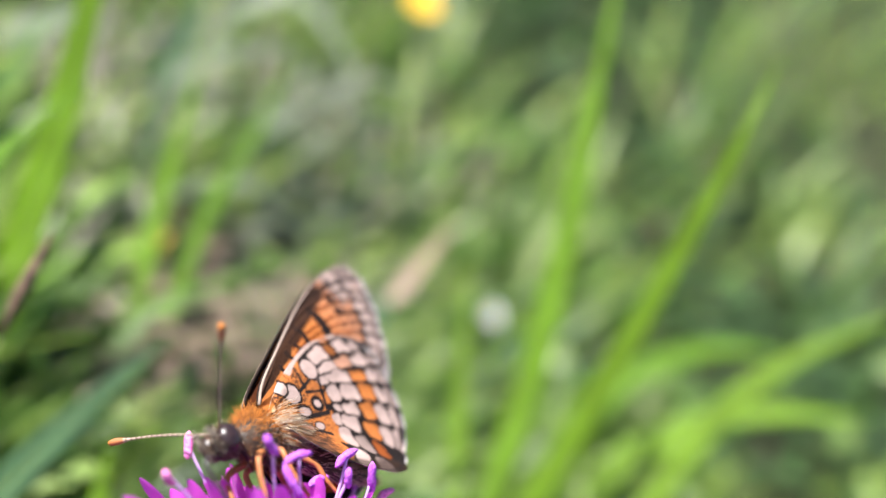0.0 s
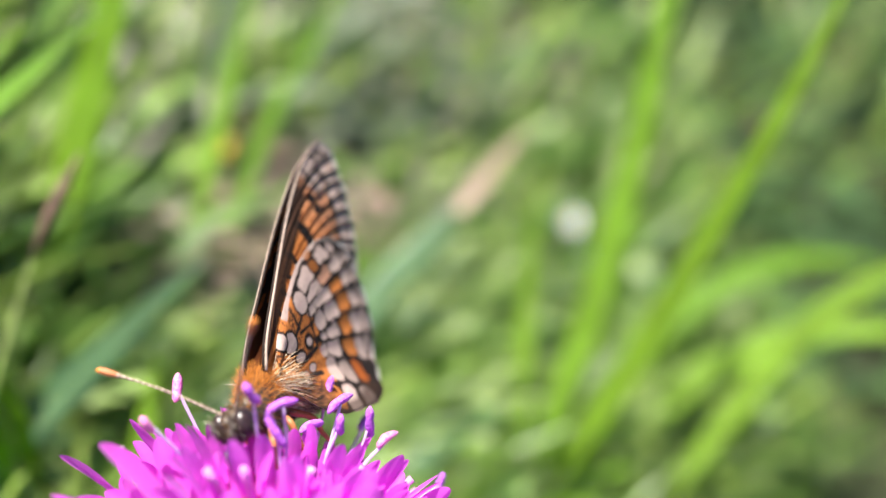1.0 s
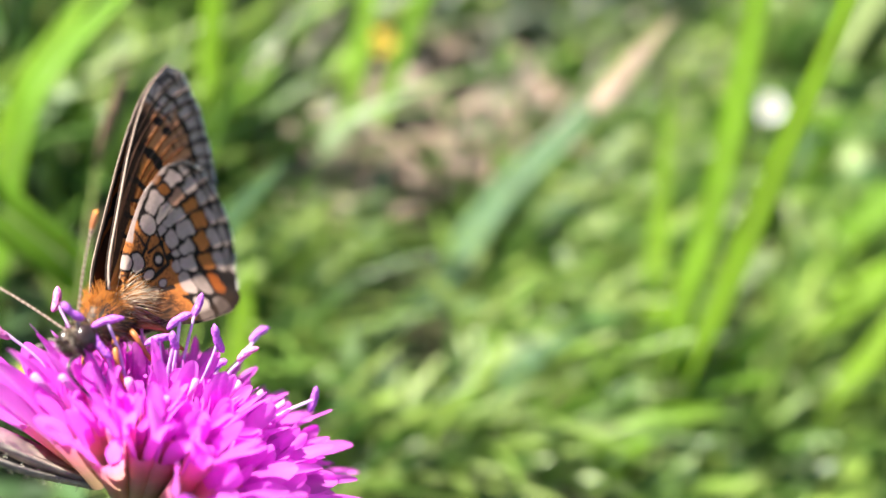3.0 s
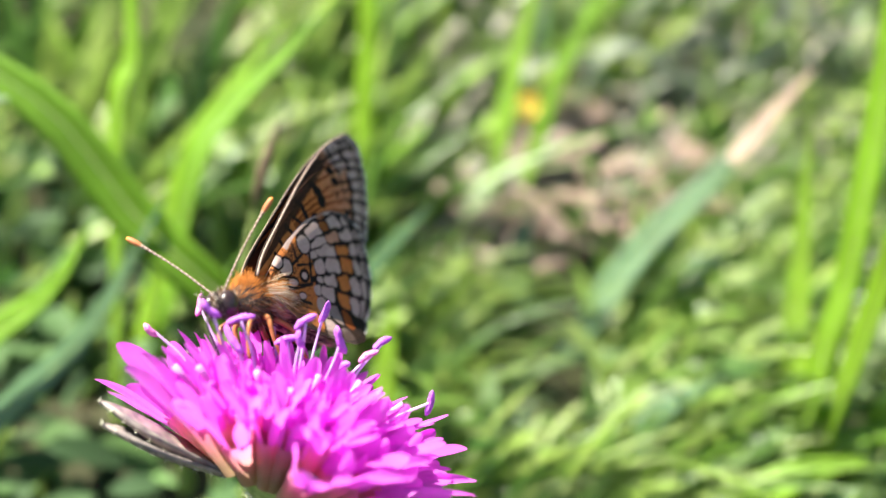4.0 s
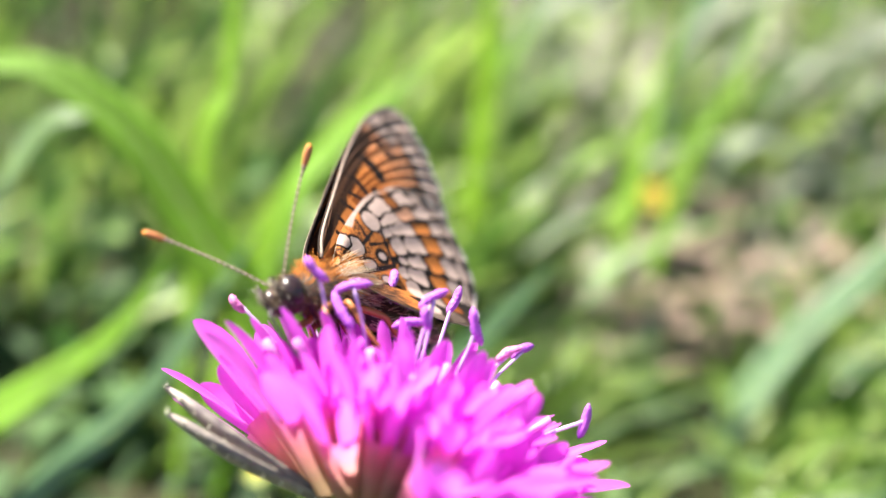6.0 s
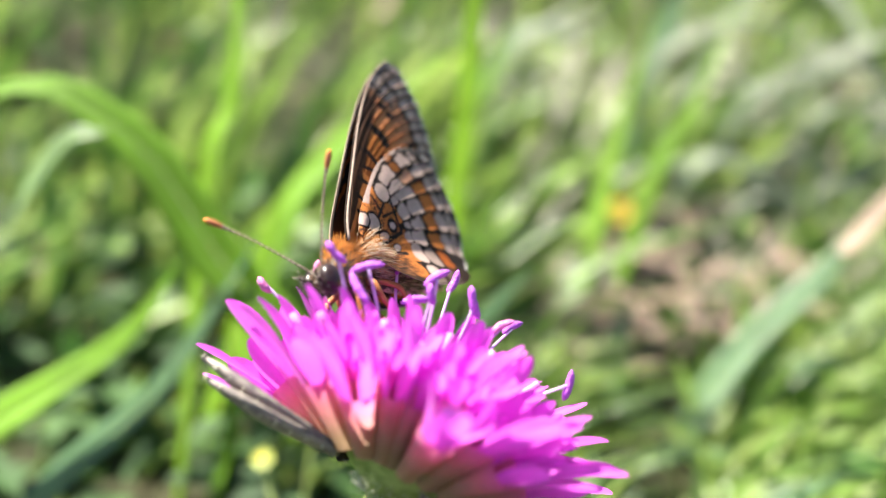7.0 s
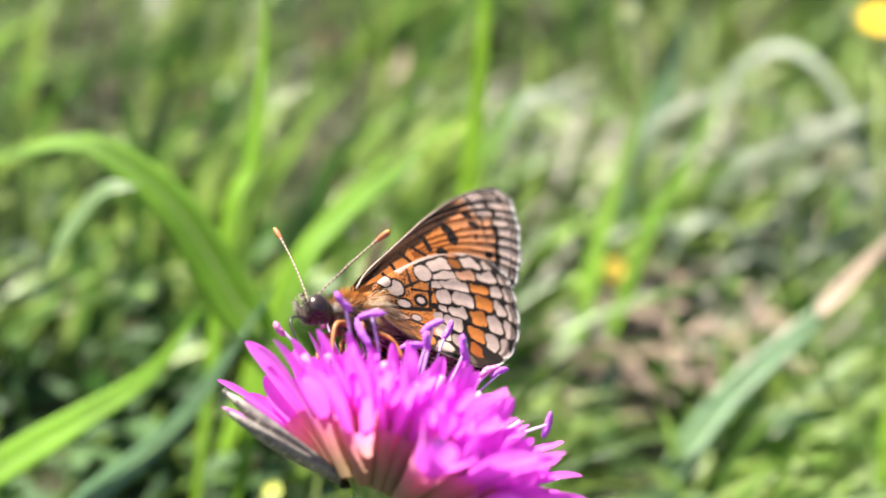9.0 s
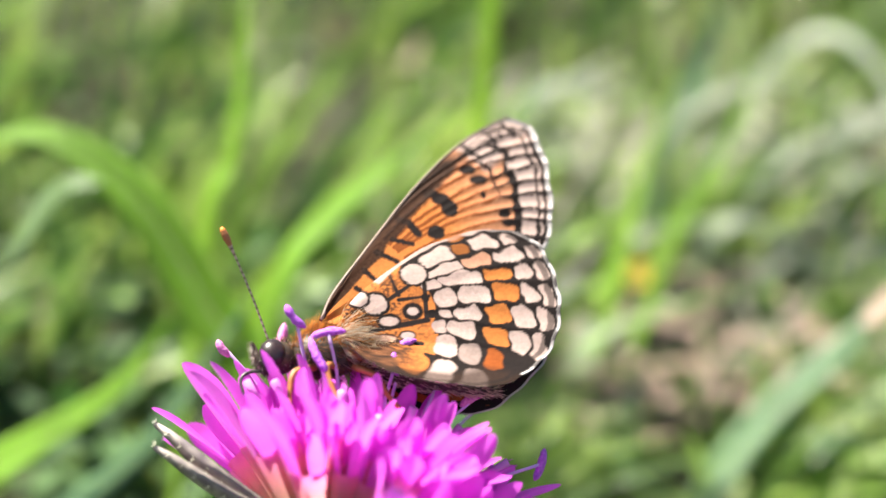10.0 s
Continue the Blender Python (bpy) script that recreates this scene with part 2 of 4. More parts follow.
def build_grass():
    """The meadow round the flower: short near it, dense behind."""
    rng = random.Random(11)
    grass, straw, herb, stems, low, meadow, litter = Build(), Build(), Build(), Build(), Build(), Build(), Build()
    count = 0
    while count < 11500:
        y = 0.035 + 0.75 * rng.random() ** 1.7
        x = -0.16 - 0.35 * y + (0.42 + 0.95 * y) * rng.random()
        clump = noise.noise(Vector((x * 22, y * 22, 3)))
        if clump < (0.25 if x > 0.095 + 0.25 * y else -0.3) and rng.random() < (0.93 if x > 0.12 + 0.2 * y else 0.8):
            continue
        if ((x - 0.042) / 0.026) ** 2 + ((y - 0.097) / 0.017) ** 2 < 1 and rng.random() < 0.72:
            continue
        if y > 0.13 and noise.noise(Vector((x * 26, y * 26, 7))) < 0.02 and rng.random() < 0.8:
            continue
        if 0.0 < x < 0.075 and 0.092 < y < 0.155 and rng.random() < 0.12:
            continue
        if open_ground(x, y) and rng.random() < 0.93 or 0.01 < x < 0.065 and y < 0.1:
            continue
        if x > 0.12 + 0.2 * y and rng.random() < 0.72 or x < -0.012 and rng.random() < 0.62:
            continue
        count += 1
        base = Vector((x, y, slope_z(y) - 0.002))
        tall = rng.uniform(0.012, 0.055) * (0.6 if 0.01 < x < 0.11 and 0.085 < y < 0.2 else 1.0) * (0.8 + 0.7 * clump) * (0.35 if y < 0.085 else 1.0) * (1 + 0.8 * y)
        a = rng.gauss(0.25, 1.0)
        lean = (math.cos(a), math.sin(a) * 0.7)
        r = rng.random()
        kind = straw if r < 0.13 + 0.14 * (y > 0.14) + 0.14 * max(0, noise.noise(Vector((x * 12, y * 12, 9)))) else grass
        thick = 1.0
        if kind is straw:
            tall, thick = tall * 0.55, 0.5
        kind.grid(blade_rows(base, lean, tall, thick * rng.uniform(0.0008, 0.0026), rng.uniform(0, 3.14), rng.uniform(0.2, 1.3)))
    for i in range(3600):
        x, y = rng.uniform(0.0, 0.13), rng.uniform(0.045, 0.1)
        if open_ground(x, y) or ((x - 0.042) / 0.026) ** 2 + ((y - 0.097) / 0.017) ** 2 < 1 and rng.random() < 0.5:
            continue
        a = rng.gauss(0.5, 0.9)
        grass.grid(blade_rows(Vector((x, y, slope_z(y) - 0.001)), (math.cos(a), math.sin(a) * 0.6 - 0.3), rng.uniform(0.009, 0.028), rng.uniform(0.0005, 0.0013), rng.gauss(-0.3, 0.6), rng.uniform(0.4, 1.4)))
    for i in range(1400):
        y = 0.055 + 0.7 * rng.random() ** 1.6
        x = -0.16 - 0.35 * y + (0.42 + 0.95 * y) * rng.random()
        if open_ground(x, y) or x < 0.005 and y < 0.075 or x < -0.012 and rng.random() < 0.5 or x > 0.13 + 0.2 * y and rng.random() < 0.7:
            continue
        c = Vector((x, y, slope_z(y) + rng.uniform(0.001, 0.016)))
        d = Vector((rng.gauss(0, 1), rng.gauss(-0.3, 0.8), rng.gauss(0.5, 0.5))).normalized()
        s = d.orthogonal().normalized()
        s.rotate(Matrix.Rotation(rng.uniform(0, 6.28), 3, d))
        ln, w = rng.uniform(0.005, 0.013), rng.uniform(0.0018, 0.0042)
        up = d.cross(s)
        rows = []
        for k in range(5):
            u = k / 4
            q = c + d * ln * u - Vector((0, 0, 0.35 * ln * u * u))
            ww = w * math.sin(math.pi * (0.08 + 0.9 * u))
            rows.append([q - s * ww + up * ww * 0.3, q, q + s * ww + up * ww * 0.3])
        (straw if rng.random() < 0.16 else herb).grid(rows)
    for i in range(3200):
        x, y = rng.uniform(0.012, 0.118), rng.uniform(0.046, 0.145)
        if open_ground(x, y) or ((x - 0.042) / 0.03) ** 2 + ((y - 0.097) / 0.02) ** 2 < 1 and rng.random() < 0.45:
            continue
        c = Vector((x, y, slope_z(y) + rng.uniform(-0.001, 0.004)))
        d = Vector((rng.gauss(0.5, 0.45), rng.gauss(0.1, 0.4), rng.uniform(0.35, 1.0))).normalized()
        s = d.cross(Vector((-0.45, -0.45, 0.75)).normalized()).normalized()
        ln, w = rng.uniform(0.008, 0.022), rng.uniform(0.0006, 0.0014)
        grass.grid([[c + d * ln * u + s * w * q * k - Vector((0, 0, 0.3 * ln * u * u + 0.3 * w * (1 - abs(q)))) for q in (-1, 0, 1)] for u, k in ((0, 0.5), (0.25, 0.9), (0.55, 1), (0.8, 0.7), (1, 0.05))])
    for i in range(1500):
        x, y = rng.uniform(0.016, 0.068), rng.uniform(0.08, 0.114)
        if noise.noise(Vector((x * 60, y * 60, 2))) < 0.05:
            continue
        c = Vector((x, y, slope_z(y) + rng.uniform(0.001, 0.013)))
        a = rng.uniform(0, 6.28)
        d = Vector((math.cos(a), math.sin(a) * 0.8, math.sin(a) * 0.5 + rng.gauss(0, 0.15))).normalized()
        s = d.cross(Vector((-0.2, -0.5, 0.85)).normalized()).normalized()
        ln, w = rng.uniform(0.002, 0.007), rng.uniform(0.0006, 0.0018)
        litter.grid([[c + d * ln * u - s * w * k, c + d * ln * u + s * w * k] for u, k in ((0, 0.3), (0.4, 1), (0.75, 0.8), (1, 0.1))])
    for i in range(360):
        x, y = rng.uniform(-0.005, 0.10), rng.uniform(0.09, 0.155)
        c = Vector((x, y, slope_z(y) + rng.uniform(0.002, 0.012)))
        a = rng.gauss(0.6, 0.7)
        d = Vector((math.cos(a), 0.5 * math.sin(a), 0.6 * math.sin(a) + rng.gauss(0.1, 0.2))).normalized()
        s = d.cross(Vector((-0.3, -0.6, 0.7)).normalized()).normalized()
        ln, w = rng.uniform(0.008, 0.022), rng.uniform(0.0003, 0.0009)
        stems.grid([[c + d * ln * u - s * w * k + Vector((0, 0, 0.12 * ln * u * (1 - u))), c + d * ln * u + s * w * k + Vector((0, 0, 0.12 * ln * u * (1 - u)))] for u, k in ((0, 0.6), (0.35, 1), (0.7, 0.9), (1, 0.1))])
    for i in range(700):
        y = 0.11 + 0.5 * rng.random() ** 1.6
        x = -0.12 - 0.3 * y + (0.34 + 0.9 * y) * rng.random()
        if x > 0.11 + 0.2 * y:
            continue
        a = rng.uniform(0, 6.28)
        h, reach = rng.uniform(0.012, 0.045), rng.uniform(0.008, 0.04)
        side = Vector((math.cos(a), 0.6 * math.sin(a), 0))
        c = Vector((x, y, slope_z(y)))
        pts = spline([c, c + Vector((0, 0, 0.65 * h)) + side * 0.15 * reach, c + Vector((0, 0, h)) + side * 0.55 * reach, c + Vector((0, 0, 0.6 * h)) + side * 1.1 * reach], 9)
        wide = rng.uniform(0.0003, 0.0009)
        across = side.cross(Vector((0, 0, 1))).normalized() * 0.5 + Vector((0, -0.5, 0.5))
        stems.grid([[Vector(p) - across * wide * (1 - (k / 8.4) ** 3), Vector(p) + across * wide * (1 - (k / 8.4) ** 3)] for k, p in enumerate(pts)])
    count = 0
    while count < 16000:
        a, far = rng.uniform(0, 6.2832), 1.5 * rng.random() ** 0.75
        x, y = far * math.cos(a), 0.1 + far * math.sin(a)
        if y > 0.03 and -0.2 - 0.38 * y < x < 0.28 + 0.62 * y:
            continue
        if abs(x) < 0.2 and -0.25 < y < 0.05:
            continue
        count += 1
        b = rng.gauss(0.25, 1.2)
        meadow.grid(blade_rows(Vector((x, y, slope_z(y) - 0.002)), (math.cos(b), math.sin(b)), rng.uniform(0.02, 0.07), rng.uniform(0.0008, 0.0022), rng.uniform(0, 3.14), rng.uniform(0.2, 1.3), 4))
    tagged(part("meadow_grass", meadow.mesh("meadow_grass", M_GRASS)), "green meadow grass all over the bank", "grass", kind="stuff")
    # low leaves whose dark green paints the shade among the plants
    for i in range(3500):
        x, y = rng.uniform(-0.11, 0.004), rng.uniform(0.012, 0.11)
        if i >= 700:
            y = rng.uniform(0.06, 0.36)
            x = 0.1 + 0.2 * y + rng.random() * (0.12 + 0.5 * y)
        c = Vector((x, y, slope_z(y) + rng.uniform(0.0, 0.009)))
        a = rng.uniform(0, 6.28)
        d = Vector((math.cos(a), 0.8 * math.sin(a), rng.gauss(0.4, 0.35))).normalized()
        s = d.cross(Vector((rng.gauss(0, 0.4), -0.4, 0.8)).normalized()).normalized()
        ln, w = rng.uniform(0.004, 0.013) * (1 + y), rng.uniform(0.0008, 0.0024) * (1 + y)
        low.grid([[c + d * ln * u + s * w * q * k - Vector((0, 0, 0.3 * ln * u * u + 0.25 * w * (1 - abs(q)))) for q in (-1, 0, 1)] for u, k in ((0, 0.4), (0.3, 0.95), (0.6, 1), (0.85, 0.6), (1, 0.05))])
    tagged(part("leaf_litter", litter.mesh("leaf_litter", M_LITTER)), "pinkish tan dry leaf litter on the bank", "leaf litter", kind="stuff")
    tagged(part("ground_leaves", low.mesh("ground_leaves", M_SHADE_LEAVES)), "ground leaves coloured dark for shade, under and right of the flower", "leaves", kind="stuff")
    tagged(part("withered_stems", stems.mesh("withered_stems", M_STEMS)), "thin pale withered grass stems arching in the meadow", "dry grass", kind="stuff")
    tagged(part("grass", grass.mesh("grass", M_GRASS)), "dense green meadow grass on the sloping bank", "grass", kind="stuff")
    tagged(part("straw", straw.mesh("straw", M_STRAW)), "dry tan straw and litter among the grass", "straw", kind="stuff")
    tagged(part("herb_leaves", herb.mesh("herb_leaves", M_HERB)), "small green herb leaves low between the grass", "leaves", kind="stuff")


def big_blade(pts, width, material, label, group="grass blades", twist=0.3, tip=2.2, round_base=0.5, category="grass blade", name="grass_blade", face=None):
    """One broad blade with a midrib fold, along pts in millimetres."""
    c = [Vector(p) * MM for p in spline(pts, 15)]
    rows, back = [], []
    for i, p in enumerate(c):
        u = i / 14
        d = (c[min(i + 1, 14)] - c[max(i - 1, 0)]).normalized()
        s = d.cross(Vector(face or (-0.5 + 0.25 * math.sin(u * 2), -0.75, 0.45))).normalized()
        s = Matrix.Rotation(twist * (u - 0.5), 3, d) @ s
        nrm = s.cross(d).normalized()
        w = 0.5 * width * MM * (round_base + (1 - round_base) * min(1, u * 3)) * (1 - u ** tip) + 0.00006
        rows.append([p + s * w * k + nrm * (0.28 * w * (abs(k) - 0.4)) for k in (-1, -0.55, 0, 0.55, 1)])
        back.append([q - nrm * 0.00022 for q in rows[-1]])
    b = Build()
    b.grid([r + bk[::-1] for r, bk in zip(rows, back)], True)
    ob = tagged(part(name, b.mesh(name, material)), label, category, group)
    rib = Build().tube([r[2] for r in rows[:-1]], [max(0.00005, 0.045 * width * MM * (1 - i / 15)) for i in range(14)], 5)
    part("midrib", rib.mesh("midrib", M_DRY if material is M_DRY else M_RIB), ob)
    return ob


def build_blades():
    g = "sunlit broad green grass blade standing in the meadow"
    big_blade([(74, 56, 60), (73.5, 48, 75), (73, 40.5, 90), (72.5, 32, 110), (72, 23, 132), (72, 17, 150)], 4.8, M_BRIGHT, "bright yellow-green broad grass blade leaning over", face=(-0.85, -0.3, 0.4))
    big_blade([(72, 56, 60), (74, 52, 84), (76, 50, 118), (76, 49.8, 138), (75.5, 49, 166)], 5.2, M_BRIGHT, "tall bright green grass blade standing upright", face=(-0.85, -0.3, 0.4))
    big_blade([(70, 53, 58), (73, 52, 83), (75, 51.5, 94), (77, 51, 106)], 4.6, M_BRIGHT, g, face=(-0.85, -0.3, 0.4))
    big_blade([(8, 90, 82), (9.6, 85, 108), (10.6, 81, 124), (11, 77, 142), (11.4, 73, 168)], 7.0, M_BRIGHT, "upright light green grass blade behind the flower", face=(-0.8, -0.5, 0.45))
    big_blade([(2, 66, 64), (-7, 54, 88), (-20.5, 56.6, 101.7), (-29.9, 58.6, 115.0), (-38.9, 60.0, 122.2), (-46.4, 60.8, 124.6), (-59.9, 61.6, 120.4)], 7.4, M_DEEP, "arching bright green grass blade curling over")
    big_blade([(-85.7, 56.8, 24.8), (-66.9, 55.4, 67.7), (-52.0, 54.3, 80.4), (-42.9, 54.1, 86.7), (-33.0, 53.9, 93.8), (-26.4, 54.3, 103.2)], 6.4, M_BRIGHT, "bright green grass blade with a yellowing spot")
    big_blade([(-28, 65, 68), (-24.4, 66, 114), (-21.7, 66.8, 124), (-21, 68.2, 150)], 6.2, M_BRIGHT, g, face=(-0.7, -0.5, 0.5))
    big_blade([(-26, 71, 76), (-17.6, 72.3, 102), (-11.6, 73, 114), (-1, 73.5, 127)], 5.0, M_BRIGHT, "soft green grass blade leaning across the bank")
    big_blade([(33.5, 69.2, 67), (42.5, 71.2, 79), (51.2, 73.3, 90.9), (62, 74, 101.5), (68, 74.6, 108.5)], 4.6, M_BLUE, "blue-green broad leaf blade rising from the bank", tip=4, round_base=0.1)
    big_blade([(64.5, 73.5, 104.5), (67.5, 73.9, 107.8), (71, 74.3, 112), (77, 75, 118.5)], 2.8, M_DRY, "dry pinkish leaf tip among green blades", "dry leaves", category="dry leaf", name="dry_leaf", tip=3)
    big_blade([(38, 75.5, 74), (35.8, 75.9, 79), (28, 77.4, 88.5)], 4.5, M_PALE, "pale green short leaf on the bank")
    big_blade([(44, 87, 81), (47.2, 87.3, 79.4), (53, 87.5, 81.2), (61, 88.1, 86)], 5.5, M_DRY, "dry pinkish-tan leaf lying on the bank", "dry leaves", category="dry leaf", name="dry_leaf")
    for p, q, w in [((36, 104, 96), (43, 101, 90), 7), ((44, 97, 90), (52, 96, 86), 6), ((60, 98, 94), (68, 95, 101), 7), ((50, 94, 86), (57, 92, 82), 5), ((80, 120, 108), (92, 122, 113), 7), ((20, 140, 118), (30, 138, 121), 7), ((56, 140, 118), (70, 142, 122), 8)]:
        m = tuple((a + b) / 2 + (1.5 if k == 2 else 0) for k, (a, b) in enumerate(zip(p, q)))
        big_blade([p, m, q], w, M_DRY, "dry tan leaf lying among the grass", "dry leaves", category="dry leaf", name="dry_leaf", tip=3)
    big_blade([(56, 79, 78), (62.4, 80.2, 85.3), (69.7, 81.3, 93.8), (76, 82, 99)], 2.6, M_PALE, "pale grey dry stalk leaning over")
    w = "pale grey-green withered blade arching over"
    big_blade([(40, 119, 102), (42, 117, 126), (47, 116, 135), (57, 113, 140), (67, 110, 139), (75, 107, 130)], 2.2, M_WITHERED, w, "withered blades")
    big_blade([(54, 118, 102), (57, 114, 118), (62, 112, 127), (70, 110, 132), (80, 106, 132), (88, 103, 125)], 2.3, M_WITHERED, w, "withered blades")
    big_blade([(56, 140, 114), (64, 139, 142), (74, 134, 152), (82, 126, 146), (87, 117, 130), (88, 114, 118)], 2.8, M_WITHERED, "broad grey withered blade bent over", "withered blades")
    big_blade([(12, 124, 105), (22, 120, 136), (30, 119, 138), (37, 117, 142)], 2.6, M_WITHERED, w, "withered blades")
    big_blade([(10, 128, 108), (20, 126, 135), (28, 125, 140), (36, 123, 145)], 2.6, M_WITHERED, w, "withered blades")
    big_blade([(70, 124, 106), (74, 120, 128), (82, 117, 137), (92, 114, 138), (102, 112, 130)], 2.2, M_WITHERED, w, "withered blades")
    big_blade([(22, 139, 114), (25.5, 136, 130), (27, 135, 136)], 5.0, M_WITHERED, "pale grey withered leaf standing on the bank", "withered blades", tip=4)
    big_blade([(42, 121, 104), (46.5, 123, 132), (50.4, 124, 143), (53.5, 125, 158)], 4.6, M_BLUE, "grey-green upright grass blade")
    spike = big_blade([(-12, 52, 62), (-8, 51, 92), (-4.4, 50.4, 109), (-1.6, 50, 116.5)], 0.4, M_STEM, "thin green stalk with a brown seed head", category="seed spike", name="seed_spike", tip=4)
    b = Build().tube([Vector(q) * MM for q in spline([(-5.4, 50.6, 105.4), (-4.2, 50.3, 109.5), (-2.8, 50.1, 113.2), (-1.6, 49.9, 116.8)], 10)], [MM * 0.75 * math.sin(math.pi * (0.08 + 0.86 * i / 9)) for i in range(10)], 7)
    part("seed_head", b.mesh("seed_head", M_SEED), spike, "brown withered seed head")
    big_blade([(88, 62, 62), (104.4, 54, 82), (118.4, 43.2, 93.4), (137.5, 27, 97)], 6.0, M_BRIGHT, "broad green leaf blade bending low")
    big_blade([(98, 70, 68), (112, 66, 90), (130, 60, 100), (150, 52, 101)], 5.0, M_BRIGHT, "broad green leaf blade bending low")
    big_blade([(-8, 66, 67), (0.2, 63.6, 80.6), (9.7, 60.5, 93.4), (18, 57.5, 103.5)], 4.6, M_BLUE, "pale blue-green leaf blade leaning over")
    # pale leaf added in place of a white highlight on the left
    big_blade([(-50, 62, 106), (-46, 60, 112), (-41, 58, 118), (-36, 57, 119)], 2.6, M_PALE, "pale withered leaf standing in for a white highlight", "dry leaves", category="dry leaf", name="dry_leaf", tip=5)
    big_blade([(-18, 88, 98), (-12.7, 88.5, 104), (-7, 89, 105.5)], 6.0, M_PALE, "pale glossy leaf on the bank")
    big_blade([(-56, 54, 60), (-41, 55, 75.8), (-29, 55.2, 87.2), (-17, 56, 106)], 4.6, M_BLUE, "soft green grass blade leaning across the bank")
    big_blade([(26, 87, 82), (30.9, 92, 100), (34.5, 95.7, 115.6), (38.2, 98.5, 128.4), (42, 101, 142)], 3.4, M_BRIGHT, g)
    big_blade([(9.6, 53.5, 60), (10.1, 54, 67), (11.3, 56.6, 79), (12.8, 58.8, 90)], 3.6, M_BRIGHT, "short bright green grass blade behind the flower", tip=4)
    big_blade([(31, 90, 84), (37.1, 91.3, 101.6), (41.5, 92.3, 115.5), (47.9, 92.8, 127.8), (53, 94, 142)], 3.0, M_BRIGHT, g)
    big_blade([(70, 57, 62), (71.4, 58.3, 72.9), (72.1, 60.9, 84.7), (72.8, 63.9, 97.9), (73.6, 67, 114)], 4.2, M_BRIGHT, g)
    big_blade([(-24, 61, 66), (-14.8, 63.3, 105.5), (-9.6, 65.3, 114.8), (-1.5, 67, 122.6), (7, 68.5, 131)], 3.6, M_DEEP, "bright green grass blade leaning across the bank")
    big_blade([(92, 48, 60), (108.2, 41.4, 92.2), (118, 34.8, 105.3), (132, 25, 116)], 4.6, M_BRIGHT, "broad green leaf blade bending low")


def build_soft_leaves():
    """Broad low leaves and withered arching blades that fill the bank behind the flower."""
    rng = random.Random(31)
    for i in range(36):
        x, y = rng.uniform(20, 112), rng.uniform(44, 90)
        z = slope_z(y * MM) / MM
        a = rng.gauss(0.6, 0.9)
        ln = rng.uniform(13, 24)
        tip = (x + ln * math.cos(a), y - rng.uniform(-4, 6), z + ln * (0.35 + 0.6 * abs(math.sin(a))))
        mid = ((x + tip[0]) / 2 - 1.5, (y + tip[1]) / 2, (z + tip[2]) / 2 + 3)
        big_blade([(x, y, z - 1), mid, tip], rng.uniform(3.4, 6.0), rng.choice((M_BRIGHT, M_BRIGHT, M_PALE, M_BLUE) if x < 84 else (M_BLUE, M_BLUE, M_BRIGHT, M_DEEP)), "broad soft green leaf low on the bank", "low leaves", category="leaf", name="low_leaf")
    for i in range(18):
        x, y = rng.uniform(-22, 24), rng.uniform(84, 116)
        z = slope_z(y * MM) / MM
        a = rng.gauss(0.9, 0.5)
        ln = rng.uniform(15, 28)
        tip = (x + ln * math.cos(a), y - rng.uniform(-4, 6), z + ln * (0.4 + 0.6 * abs(math.sin(a))))
        big_blade([(x, y, z - 1), ((x + tip[0]) / 2 - 1.5, (y + tip[1]) / 2, (z + tip[2]) / 2 + 3), tip], rng.uniform(3.6, 6.0), rng.choice((M_PALE, M_PALE, M_BRIGHT)), "pale soft green leaf on the bank", "low leaves", category="leaf", name="low_leaf", face=(-0.7, -0.4, 0.6))
    for i in range(16):
        x, y = rng.uniform(40, 100), rng.uniform(104, 140)
        z = slope_z(y * MM) / MM
        h, r = rng.uniform(14, 30), rng.uniform(10, 24) * rng.choice((1, 1, -1))
        big_blade([(x, y, z - 1), (x + 0.15 * r, y, z + 0.7 * h), (x + 0.5 * r, y - 1, z + h), (x + r, y - 2, z + 0.75 * h), (x + 1.25 * r, y - 2, z + 0.4 * h)], rng.uniform(1.5, 2.8), M_WITHERED, "pale withered grass blade arching over", "withered blades")


def small_flower(place, radius, material, label, petals=7):
    """A small meadow flower: petals round a button on a thin stem."""
    top = Vector(place) * MM
    foot = Vector((top.x + 0.004, top.y + 0.003, slope_z(top.y + 0.003)))
    e = new("meadow_flower")
    e.location = foot
    b = Build().tube([(0, 0, 0), (top - foot) * 0.5 + Vector((0.001, 0, 0)), top - foot], [0.0005, 0.0005, 0.0004], 6)
    part("stem", b.mesh("stem", M_STEM), e)
    face = Vector((-0.2, -0.75, 0.6)).normalized()
    turn = face.to_track_quat("Z", "Y").to_matrix()
    r = radius * MM
    b = Build()
    b.ball((0, 0, 0.0003), (r * 0.28, r * 0.28, r * 0.2), n=10)
    part("button", b.mesh("button", M_YELLOW), e, m=Matrix.Translation(top - foot) @ turn.to_4x4())
    b = Build()
    b.grid([[Vector((r * (0.2 + 0.8 * i / 5), k * r * 0.32 * math.sin(math.pi * (0.12 + 0.8 * i / 5)), r * 0.12 * (i / 5) ** 2 + abs(k) * 0.04 * r)) for k in (-1, -0.5, 0, 0.5, 1)] for i in range(6)])
    me = b.mesh("petal", material)
    for i in range(petals):
        part("petal", me, e, m=Matrix.Translation(top - foot) @ turn.to_4x4() @ Matrix.Rotation(2 * math.pi * i / petals, 4, "Z"))
    return tagged(e, label, "flower", "small meadow flowers")


